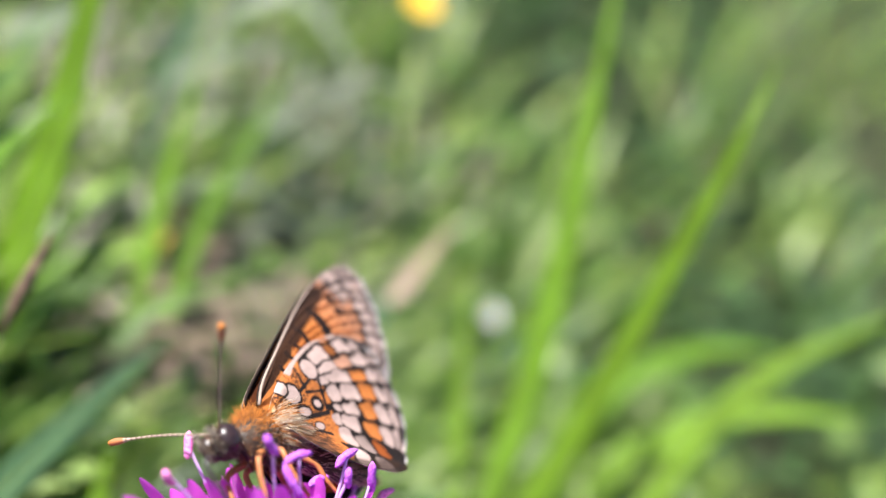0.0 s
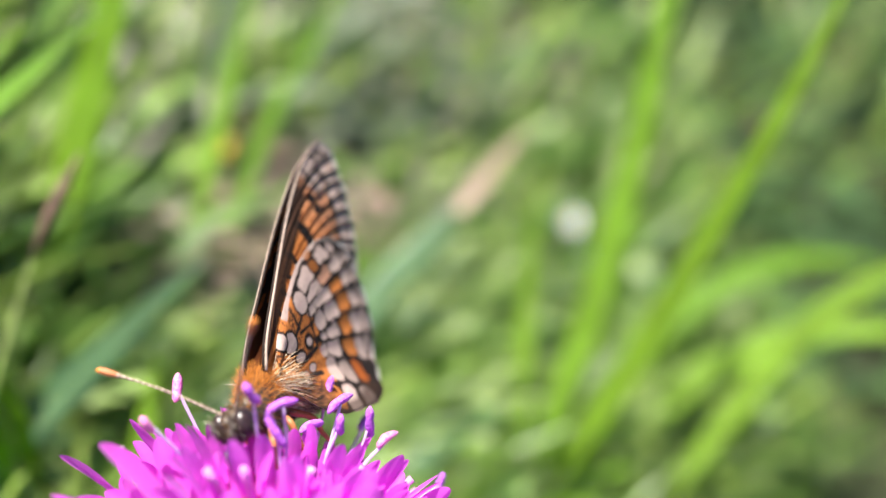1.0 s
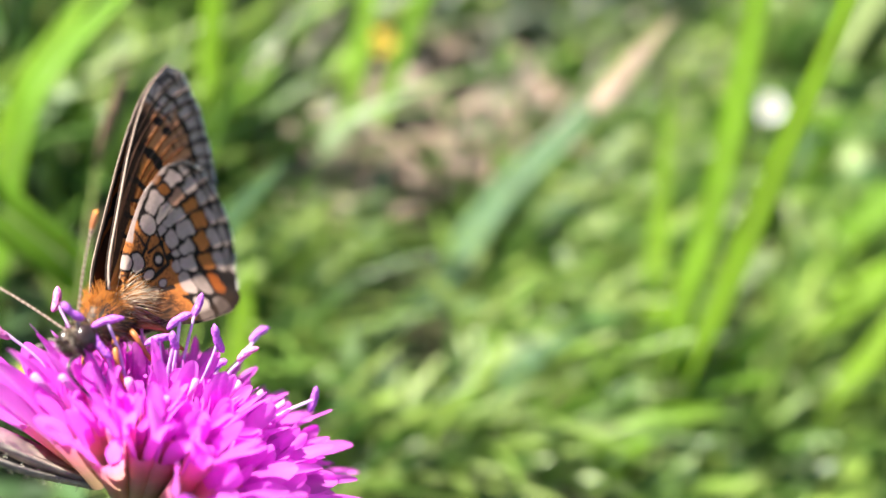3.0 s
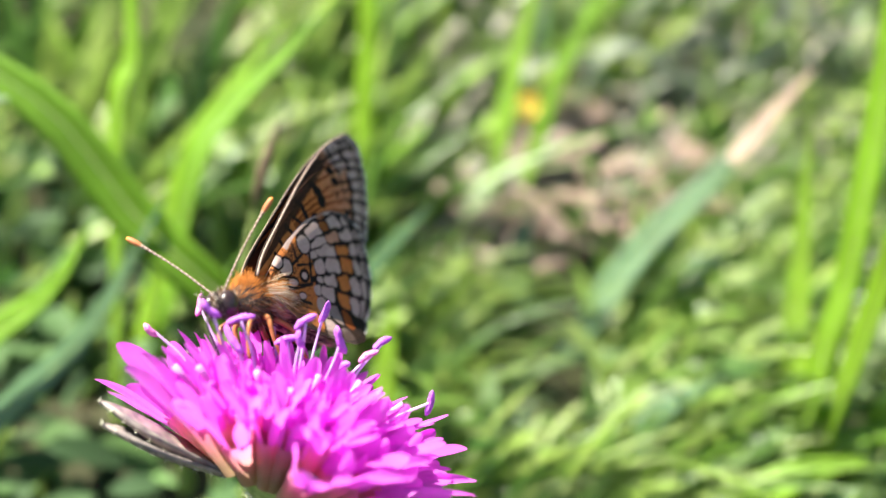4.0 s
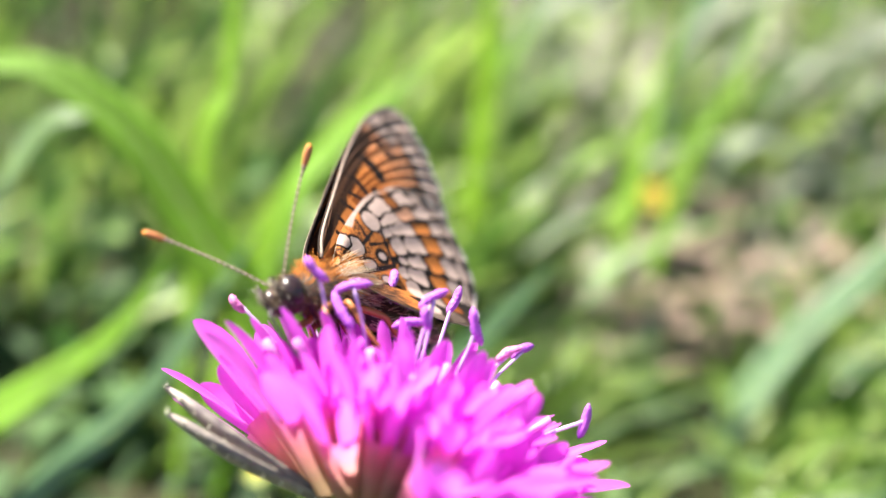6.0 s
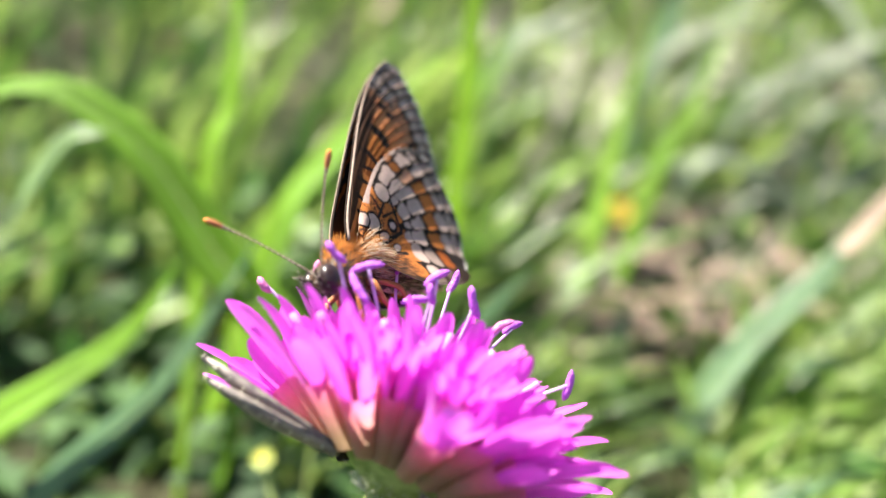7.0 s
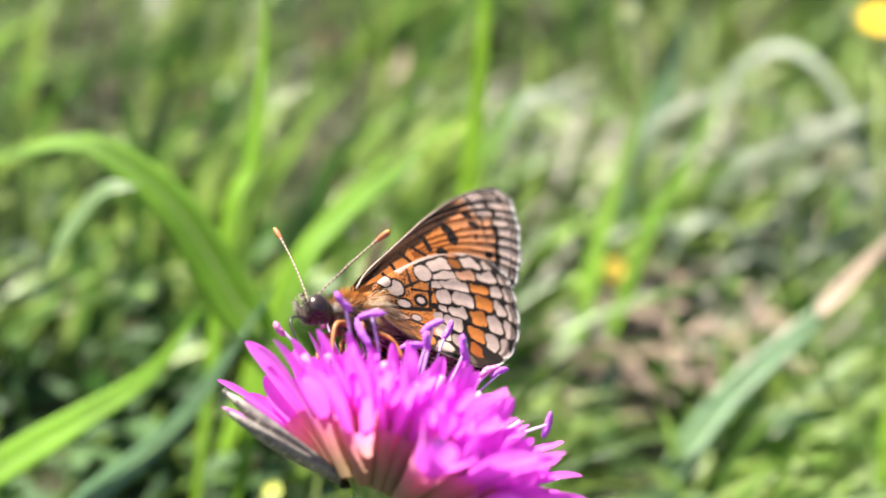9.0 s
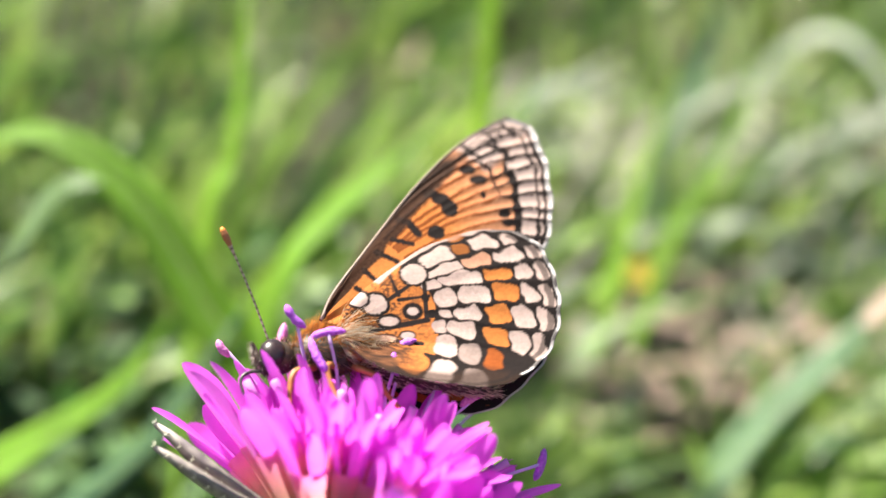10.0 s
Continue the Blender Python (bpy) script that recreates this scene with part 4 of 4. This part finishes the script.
def fore_under(turn, r, s, x, z):
    """Orange underside: thin brown veins, black spots across it, cream cells along the margin, a dusky front edge with
    shadow painted in.
    """
    wob, rough = wobble(x, z, 0.8, 5.0), wobble(x, z, 4.5, 7.0)
    k, across, half, near = vein_field(turn + 0.9 * wob + 0.4 * rough, r, FORE_VEINS, FORE_AT)
    mm = r / np.maximum(s, 0.05)
    bow = 0.012 * across ** 2
    q = s + 0.008 * wob + 0.006 * rough + bow
    apricot = 0.62 * ORANGE + 0.38 * CREAM
    col = np.ones(turn.shape + (3,)) * ORANGE
    col = blend(col, apricot, np.clip((q - 0.52) / 0.25, 0, 1) * 0.75)
    col = blend(col, CREAM, np.clip((q - 0.835) / 0.012, 0, 1) * (turn < 37))
    col = blend(col, CREAM, np.clip((r + 0.5 * wob - 18.2) / 0.3, 0, 1) * np.clip((turn - 36) / 2, 0, 1))
    # veins: rust lines within, black towards the margin
    col = blend(col, RUST * 0.35, np.clip((0.14 + 0.06 * wob - near) / 0.08 + 0.5, 0, 1) * (r > 8) * 0.9)
    col = blend(col, BLACK, np.clip((0.17 + 0.04 * rough - near) / 0.07 + 0.5, 0, 1) * np.clip((q - 0.74) / 0.06, 0, 1) * (r > 12))
    dark = np.zeros(turn.shape)
    for at, w, low, high in ((0.832, 0.20, 0, 36), (0.80, 0.2, 40, 52), (0.9, 0.22, 40, 50), (0.855, 0.28, 36, 46), (0.94, 0.16, 0, 45), (0.972, 0.2, 0, 45), (0.77, 0.12, 30, 44)):
        dark = np.maximum(dark, np.clip((w * (0.6 + 0.7 * np.sin(k * 2.6) ** 2) - np.abs(q - at) * mm + 0.05 * rough) / 0.08 + 0.5, 0, 1) * (turn > low) * (turn < high))
    dark = np.maximum(dark, np.clip((0.42 - np.abs(q - 0.845) * mm - 0.25 * half * (1 - np.abs(across))) / 0.08, 0, 1) * (turn < 34))
    for c in ((-9.1, 11.0, 0.62, 0.46), (-9.85, 10.4, 0.72, 0.55), (-10.4, 9.5, 0.68, 0.8), (-12.5, 12.8, 0.72, 0.46), (-13.2, 11.8, 0.74, 0.48), (-9.0, 7.5, 0.68, 0.6), (-13.3, 10.4, 0.22, 0.34), (-14.7, 8.6, 0.5, 0.4), (-14.9, 7.8, 0.6, 0.35)):
        dark = np.maximum(dark, spot(x, z, rough, *c))
    for p, e, w in (((-6.2, 9.0), (-7.1, 8.5), 0.26), ((-7.0, 8.6), (-7.6, 7.5), 0.30), ((-5.5, 7.3), (-7.0, 6.7), 0.20), ((-4.1, 6.4), (-5.6, 5.4), 0.20), ((-3.0, 5.0), (-3.9, 3.8), 0.22), ((-2.2, 3.6), (-2.9, 3.0), 0.2), ((-12.0, 15.7), (-13.2, 14.4), 0.2), ((-14.3, 16.6), (-15.3, 15.2), 0.17), ((-16.0, 17.2), (-16.9, 15.6), 0.16), ((-13.4, 16.2), (-17.2, 16.4), 0.1)):
        dark = np.maximum(dark, stroke(x, z, wob + rough, p, e, w))
    col = blend(col, BLACK, dark)
    # dusky front edge, streaked; its brown also paints the shadow towards the root
    edge = np.interp(r, (2, 6, 10, 15, 19, 22), (40.5, 41.5, 42.5, 42.6, 42, 42))
    dusky = np.clip((turn - edge - 2.0 * wob - 0.8 * rough) / 1.6, 0, 1) * np.clip((18.6 + 0.8 * rough - r) / 1.6, 0, 1)
    col = blend(col, BROWN * 0.34 * (1 + 0.8 * np.clip(rough, -0.5, 1)[..., None]), dusky * 0.95)
    fringe = np.clip((s - 0.977 + 0.004 * rough) / 0.008, 0, 1) * (turn < 45)
    col = blend(col, WHITE, fringe)
    col = blend(col, BLACK, fringe * (np.abs(across) > 0.75) * 0.75)
    return col * (1 + 0.12 * wob[..., None] + 0.12 * rough[..., None])


def upper_side(turn, r, s, x, z):
    """The inner face: dark brown with rows of rust spots."""
    wob = wobble(x, z, 0.8, 9.0)
    spots = ((np.sin(s * 26 + 2 * wob) > 0.15) & (np.sin(np.radians(turn) * 40) > -0.5) & (s > 0.28) & (s < 0.95))
    col = np.ones(turn.shape + (3,)) * BLACK * 1.3
    col = blend(col, RUST, spots * 0.85)
    col = blend(col, RUST * 0.45, np.clip(1 - s / 0.4, 0, 1) * 0.6)
    col = blend(col, BLACK, np.clip((turn - 54) / 3, 0, 1) * 0.9)
    return blend(col, WHITE, ((s > 0.985) & (turn < 44)) * 0.9)


def hind_relief(turn, r, s):
    """Pleats with the veins as ridges; the part below the last veins flares outwards."""
    k, across, half, near = vein_field(turn, r, HIND_VEINS, HIND_AT)
    pleat = 0.10 * (np.minimum(np.abs(across), 1) ** 1.6 - 0.45) * np.clip((s - 0.3) / 0.4, 0, 1) * (k > 0) * np.clip((34 - turn) / 14, 0, 1) * np.clip((turn + 44) / 12, 0, 1)
    below = np.maximum(0, np.radians(-9 - turn)) * r
    return pleat + 0.5 * np.sqrt(below ** 2 + 0.05) - 0.11 + 0.25 * np.sin(np.pi * s) * np.clip(turn / 30, 0, 1)


def fore_relief(turn, r, s):
    k, across, half, near = vein_field(turn, r, FORE_VEINS, FORE_AT)
    return 0.14 * (np.minimum(np.abs(across), 1) ** 1.6 - 0.45) * np.clip((s - 0.4) / 0.4, 0, 1) * (k > 0) + 0.20 * np.sin(np.pi * s) - 0.25 * (1 - np.clip((turn - 8) / 22, 0, 1))


def wing_data(name, base, outline, pattern, relief, n_turn=270, n_out=190):
    """A wing as a thin shell, once for each side of the body."""
    turn1, reach1 = wing_frame(base, outline, n_turn, n_out)
    share = np.linspace(0.02, 1, n_out)
    turn, s = np.meshgrid(turn1, share, indexing="ij")
    edge = reach1 * (1 - 0.010 * np.abs(np.sin(np.radians(turn1) * 24)) ** 2)
    r = edge[:, None] * s
    x = base[0] - r * np.cos(np.radians(turn))
    z = base[1] + r * np.sin(np.radians(turn))
    under, upper = pattern(turn, r, s, x, z), upper_side(turn, r, s, x, z)
    tint = np.concatenate([under.reshape(-1, 3), upper.reshape(-1, 3)])
    belly = relief(turn, r, s)
    n = n_turn * n_out
    i, j = np.meshgrid(np.arange(n_turn - 1), np.arange(n_out - 1), indexing="ij")
    a = (i * n_out + j).ravel()
    rim = np.arange(n_turn) * n_out + n_out - 1
    rq = np.c_[rim[:-1], rim[1:], rim[1:] + n, rim[:-1] + n]
    made = {}
    for sign in (1, -1):
        verts = np.concatenate([np.c_[x.ravel(), (belly + 0.03).ravel() * sign, z.ravel()], np.c_[x.ravel(), (belly - 0.03).ravel() * sign, z.ravel()]]) * MM
        q = np.c_[a, a + n_out, a + n_out + 1, a + 1]
        if sign < 0:
            q = q[:, ::-1]
        faces = np.concatenate([q, q[:, ::-1] + n, rq])
        made[sign] = data_of(name, verts.tolist(), faces.tolist(), M_WING, tint)
    return made


FORE_BASE, HIND_BASE = (0.7, 1.4), (-0.5, 0.4)
FORE_EDGE = [(-0.45, 3.4), (-3.25, 6.55), (-5.7, 9.25), (-7.1, 10.75), (-9.6, 13.15), (-12.4, 15.4), (-15.0, 16.8), (-16.9, 17.5), (-18.2, 16.9), (-18.9, 15.7), (-19.2, 14.0), (-19.2, 12.0), (-19.0, 10.0), (-18.3, 7.0), (-16.6, 4.8), (-12.0, 3.6), (-6.0, 1.6), (-1.0, 0.6)]
HIND_EDGE = [(-0.8, 1.9), (-2.1, 3.4), (-4.9, 5.6), (-7.2, 7.1), (-9.5, 8.0), (-11.4, 8.5), (-12.9, 8.6), (-14.6, 8.3), (-16.0, 7.5), (-16.8, 6.1), (-17.2, 4.4), (-17.35, 2.8), (-17.25, 1.3), (-16.7, -0.5), (-15.8, -2.0), (-14.5, -3.2), (-12.7, -4.5), (-11.0, -5.0), (-9.3, -4.9), (-6.1, -4.4), (-3.6, -3.6), (-1.8, -2.2), (-1.0, -0.8)]


def fur_on(b, rng, centre, radii, count, length, colours, sweep, keep=lambda p: True):
    for i in range(count):
        v = Vector((rng.gauss(0, 1), rng.gauss(0, 1), rng.gauss(0, 1))).normalized()
        p = Vector(centre) + Vector([v[k] * radii[k] for k in range(3)])
        if not keep(p):
            continue
        n = Vector([v[k] / radii[k] for k in range(3)]).normalized()
        d = (n + Vector(sweep) + 0.28 * Vector((rng.gauss(0, 1), rng.gauss(0, 1), rng.gauss(0, 1)))).normalized()
        c = np.array(rng.choice(colours)) * rng.uniform(0.7, 1.15)
        b.spike(p * MM, d, length * rng.uniform(0.5, 1.2) * MM, 0.022 * MM, c, 0.1)


def build_butterfly():
    rng = random.Random(8)
    e = new("fritillary_butterfly")
    tagged(e, "orange and cream chequered fritillary butterfly on the pink flower", "butterfly")
    # thorax, head, abdomen
    b = Build().ball((0.4, 0, -0.8), (2.7, 1.45, 1.9), n=20)
    thorax = part("thorax", data_of("thorax", [Vector(v) * MM for v in b.v], b.f, M_CUTICLE), e, "dark thorax under orange fur")
    f = Build()
    orange, pale, dark = (0.66, 0.24, 0.035), (0.74, 0.60, 0.43), (0.05, 0.03, 0.02)
    rust = (0.36, 0.13, 0.03)
    fur_on(f, rng, (0.4, 0, -0.8), (2.6, 1.4, 1.85), 2000, 0.95, [orange, orange, rust, (0.22, 0.09, 0.03)], (-0.9, 0, 0.3), lambda p: p.z > -0.7)
    fur_on(f, rng, (0.2, 0, -1.0), (2.6, 1.45, 1.8), 1700, 0.8, [dark, dark, rust, (0.14, 0.07, 0.03), (0.4, 0.28, 0.2)], (-0.9, 0, -0.3), lambda p: p.z <= -0.5)
    fur_on(f, rng, (-0.9, 0, -0.2), (1.5, 1.5, 1.1), 1300, 1.7, [(0.80, 0.70, 0.56), (0.84, 0.74, 0.60), pale, pale, (0.66, 0.30, 0.08)], (-1.5, 0, -0.25), lambda p: abs(p.y) > 0.7 and p.x < -0.2)
    fur_on(f, rng, (-0.9, 0, 0.1), (1.3, 1.65, 1.5), 1500, 2.3, [orange, orange, (0.70, 0.50, 0.30), pale, pale, (0.80, 0.68, 0.52)], (-1.3, 0, -0.15), lambda p: abs(p.y) > 1.05)
    fur_on(f, rng, (-2.4, 0, -1.1), (2.2, 1.75, 1.3), 1300, 1.15, [(0.30, 0.22, 0.15), (0.12, 0.08, 0.06), pale, pale, (0.62, 0.40, 0.2)], (-1.6, 0, -0.1), lambda p: abs(p.y) > 1.0)
    fur_on(f, rng, (0.6, 0, 0.3), (1.3, 0.75, 1.0), 700, 1.3, [orange, orange, rust], (-0.6, 0, 1.1))
    part("fur", f.mesh("fur", M_FUR), thorax, "tufted orange and cream fur")
    rows = []
    for i in range(15):
        u = i / 14
        r = (1.25 * math.sin(math.pi * min(0.97, 0.28 + 0.66 * u)) ** 0.8 + 0.05 * math.cos(u * 44))
        cx, cz = -1.8 - 10.2 * u, -1.5 - 2.6 * u
        rows.append([Vector((cx, r * 0.85 * math.cos(k * 0.3927), cz + r * math.sin(k * 0.3927))) * MM for k in range(16)])
    b = Build()
    b.grid(rows, True)
    mid = Vector((-1.6, 0.4, 1.2)) * MM
    b.v = [v - mid for v in b.v]
    abdomen = part("abdomen", b.mesh("abdomen", M_CUTICLE), e, "slim dark abdomen with pale bands", Matrix.Translation(mid))
    f = Build()
    for i in range(900):
        u = rng.random()
        a = rng.uniform(0, 6.28)
        r = 1.2 * math.sin(math.pi * min(0.97, 0.28 + 0.66 * u)) ** 0.8
        p = Vector((-1.8 - 10.2 * u, r * 0.85 * math.cos(a), -1.5 - 2.6 * u + r * math.sin(a)))
        c = np.array(pale if (u * 8) % 1 > 0.6 or a > 3.6 else rng.choice([(0.10, 0.06, 0.04), (0.3, 0.16, 0.06)]))
        f.spike(p * MM - mid, Vector((-1.6, math.cos(a), math.sin(a))), rng.uniform(0.4, 0.9) * MM, 0.03 * MM, c)
    part("fur", f.mesh("fur", M_FUR), abdomen)
    b = Build().ball((3.9, 0, -1.1), (1.25, 1.2, 1.25), n=18)
    head = part("head", data_of("head", [Vector(v) * MM for v in b.v], b.f, M_CUTICLE), e, "dark furry head")
    for side in (1, -1):
        b = Build().ball((4.4, side * 0.86, -1.05), (0.98, 0.72, 1.08), n=20)
        part("eye", data_of("eye", [Vector(v) * MM for v in b.v], b.f, M_EYE), head, "round glossy dark compound eye")
        b = Build().tube([Vector(p) * MM for p in spline([(4.5, side * 0.45, -2.0), (5.2, side * 0.6, -1.7), (5.6, side * 0.65, -0.9), (5.75, side * 0.65, -0.2)], 8)], [MM * r for r in (0.3, 0.34, 0.34, 0.32, 0.28, 0.22, 0.15, 0.06)], 8)
        palp = part("palp", b.mesh("palp", M_CUTICLE), head, "bristly black and white palp")
        f = Build()
        for i in range(320):
            u = rng.random()
            p = Vector((4.5 + 1.25 * u ** 0.8, side * (0.45 + 0.25 * u), -2.0 + 1.8 * u ** 1.6))
            f.spike(p * MM, Vector((0.7, rng.gauss(0, 0.6) + side * 0.3, rng.gauss(0.1, 0.8))), rng.uniform(0.4, 0.9) * MM, 0.028 * MM, np.array(rng.choice([dark, dark, (0.7, 0.62, 0.52)])))
        part("bristles", f.mesh("bristles", M_FUR), palp)
    f = Build()
    fur_on(f, rng, (3.9, 0, -1.0), (1.15, 1.0, 1.15), 480, 0.6, [dark, dark, (0.34, 0.16, 0.05), (0.6, 0.5, 0.4)], (0.2, 0, 0.4), lambda p: abs(p.y) < 0.7)
    part("fur", f.mesh("fur", M_FUR), head)
    # feeding tube
    b = Build().tube([Vector(p) * MM for p in spline([(4.9, 0, -2.1), (6.2, 0.1, -2.2), (6.7, 0.2, -3.0), (6.0, 0.3, -5.0), (5.4, 0.4, -6.4)], 16)], [0.00013] * 16, 8)
    part("proboscis", b.mesh("proboscis", M_PROBOSCIS), e, "thin curved dark proboscis reaching into the flower")
    # legs
    for side in (1, -1):
        for x0, knee, foot in ((1.4, (2.9, 1.6, -2.9), (3.2, 1.4, -6.0)), (-0.2, (0.6, 1.9, -2.6), (-0.6, 2.0, -6.2)), (-1.4, (-3.0, 1.6, -3.4), (-4.6, 1.6, -6.0))):
            pts = [(x0, side * 0.8, -2.2), (knee[0], side * knee[1], knee[2]), (0.5 * (knee[0] + foot[0]) + 0.2, side * 0.5 * (knee[1] + foot[1]), 0.5 * (knee[2] + foot[2])), (foot[0], side * foot[1], foot[2])]
            b = Build().tube([Vector(p) * MM for p in spline(pts, 14)], [MM * (0.30 - 0.012 * i) for i in range(14)], 8)
            part("leg", b.mesh("leg", M_LEG), e, "slender orange leg")
    # wings
    wings = []
    fores = wing_data("forewing", FORE_BASE, FORE_EDGE, fore_under, fore_relief)
    hinds = wing_data("hindwing", HIND_BASE, HIND_EDGE, hind_under, hind_relief)
    for side in (1, -1):
        fore = part("forewing", fores[side], e, "orange forewing with black spots and cream edge")
        hind = part("hindwing", hinds[side], e, "cream and orange chequered hindwing with black veins")
        along = spline([FORE_BASE] + FORE_EDGE[:8], 30)
        b = Build().tube([Vector((p[0], side * 0.09, p[1])) * MM for p in along], [MM * (0.12 - 0.0026 * i) for i in range(30)], 6, lambda u: (0.36, 0.27, 0.22))
        part("front_vein", b.mesh("front_vein", M_WING), fore, "pale stout front edge")
        b = Build().tube([Vector((p[0] + 0.03, -side * 0.06, p[1] + 0.03)) * MM for p in along], [MM * (0.14 - 0.003 * i) for i in range(30)], 6, lambda u: (0.022, 0.014, 0.011))
        part("front_rim", b.mesh("front_rim", M_WING), fore, "blackish inner rim of the front edge")
        wings.append((side, fore, hind))
    # antennae along +x, ringed black and white with orange clubs
    horns = []
    for side in (1, -1):
        pts, rad, n = [], [], 60
        for i in range(n):
            u = i / (n - 1)
            pts.append(Vector((9.2 * u, 0, 0.35 * math.sin(u * 2.6))) * MM)
            rad.append(MM * (0.072 + 0.012 * (i % 2) + 0.19 * math.exp(-((u - 0.92) / 0.10) ** 2)) * (1 if i < n - 1 else 0.4))

        def ring(u):
            if u > 0.975:
                return (0.62, 0.20, 0.03)
            if u > 0.84:
                return (0.36, 0.13, 0.05)
            return (0.40, 0.30, 0.24) if int(u * 59.5) % 3 else (0.11, 0.06, 0.04)

        b = Build().tube(pts, rad, 8, ring)
        horns.append((side, part("antenna", b.mesh("antenna", M_ANTENNA), e, "thin ringed antenna with an orange club")))
    return e, wings, horns, abdomen


build_ground()
build_grass()
build_blades()
build_soft_leaves()
build_meadow_flowers()
build_flower()
butterfly, wing_parts, antennae, body_middle = build_butterfly()
butterfly.scale = (1.035, 1.035, 1.035)

# the lens is focused on the butterfly
cam.data.dof.use_dof = True
cam.data.dof.focus_object = body_middle
cam.data.dof.aperture_fstop = 10.5


def motions():
    """The butterfly turns and tilts on the flower, opens its wings and swings its antennae."""
    walk(butterfly, [
        (0.0, pose(-0.00225, 0.00602, 0.11003, 44.0, -8.8, -167.1)),
        (0.5, pose(-0.00215, 0.00549, 0.10951, 40.7, -2.4, -156.4)),
        (1.0, pose(-0.00159, 0.00517, 0.10896, 27.1, 1.1, -144.0)),
        (1.5, pose(-0.00178, 0.00559, 0.10847, 29.3, 2.2, -138.4)),
        (2.0, pose(-0.00269, 0.00392, 0.10927, 26.2, -1.8, -133.1)),
        (2.5, pose(-0.00247, 0.00403, 0.10903, 26.0, 0.4, -128.8)),
        (2.7, pose(-0.00252, 0.00395, 0.10928, 25.5, -1.5, -125.0)),
        (3.8, pose(-0.00207, 0.00618, 0.10945, 22.1, -14.8, -125.6)),
        (4.0, pose(-0.00187, 0.00656, 0.10992, 21.7, -20.0, -126.7)),
        (4.5, pose(-0.00262, 0.00435, 0.10940, 23.0, -1.9, -119.6)),
        (5.0, pose(-0.00217, 0.00443, 0.11036, 20.8, -14.0, -123.3)),
        (5.5, pose(-0.00192, 0.00412, 0.11056, 18.4, -18.8, -126.6)),
        (6.0, pose(-0.00486, 0.00480, 0.10924, 37.0, -8.8, -127.1)),
        (6.2, pose(-0.00409, 0.00541, 0.10994, 33.9, -2.3, -125.0)),
        (7.3, pose(-0.00428, 0.00623, 0.10934, 27.0, 3.9, -120.2)),
        (7.5, pose(-0.00495, 0.00557, 0.10905, 35.9, 1.8, -124.4)),
        (8.0, pose(-0.00380, 0.00651, 0.10924, 25.6, -2.2, -131.0)),
        (8.5, pose(-0.00335, 0.00473, 0.10836, 21.4, 6.6, -126.7)),
        (9.0, pose(-0.00391, 0.00717, 0.10952, 34.2, -12.9, -154.7)),
        (9.5, pose(-0.00255, 0.00542, 0.10938, 31.5, -14.9, -160.4)),
        (10.0, pose(-0.00227, 0.00263, 0.10890, 31.2, 3.2, -171.6)),
    ])
    # the forewings slide over the hindwings
    slide = [(0.0, -2.7), (0.5, -3.1), (1.0, -4.2), (1.5, -3.9), (2.0, -3.4), (2.5, -2.8), (2.7, -2.7), (3.8, -0.6), (4.0, -0.2), (4.5, -0.3), (5.0, 1.4), (5.5, 0.2), (6.0, 0.4), (6.2, 0.0), (7.3, -0.3), (7.5, 0.2), (8.0, -0.3), (8.5, -0.7), (9.0, 2.3), (9.5, 2.4), (10.0, 5.8)]
    for side, fore, hind in wing_parts:
        lean, out, outer = (0.0, 0.0012, 0.00145) if side > 0 else (-5.6, -0.0007, -0.00095)
        walk(fore, [(t, pose(0, out, 0, lean, a, 0)) for t, a in slide])
        walk(hind, [(t, pose(0, outer, 0, lean, 0, 0)) for t in (0.0, 10.0)])
    swings = {
        -1: [(0.0, -81, 21), (0.5, -69, 29), (1.0, -73, 35), (1.5, -69, 42), (2.0, -81, 40), (2.5, -61, 53), (2.7, -79, 48), (3.8, -60, 45), (4.0, -60, 40), (4.5, -66, 49), (5.0, -61, 44), (5.5, -64, 43), (6.0, -27, 38), (6.2, -31, 39), (7.3, -36, 51), (7.5, -27, 57), (8.0, -18, 52), (8.5, -31, 64), (9.0, -37, 67), (9.5, -69, 44), (10.0, -97, 4)],
        1: [(0.0, 56, 26), (0.5, 57, 28), (1.0, 60, 42), (1.5, 68, 56), (2.0, 86, 61), (2.5, 88, 59), (2.7, 106, 59), (3.8, 125, 57), (4.0, 115, 54), (4.5, 114, 56), (5.0, 109, 53), (5.5, 99, 51), (6.0, 93, 48), (6.2, 99, 49), (7.3, 93, 60), (7.5, 100, 48), (8.0, 99, 54), (8.5, 116, 64), (9.0, 117, 25), (9.5, 68, 54), (10.0, 49, 55)]}
    for side, horn in antennae:
        walk(horn, [(t, Matrix.Translation((0.0046, side * 0.0005, -0.0002)) @ pose(0, 0, 0, 0, 0, yaw) @ pose(0, 0, 0, 0, -up, 0)) for t, yaw, up in swings[side]])


motions()
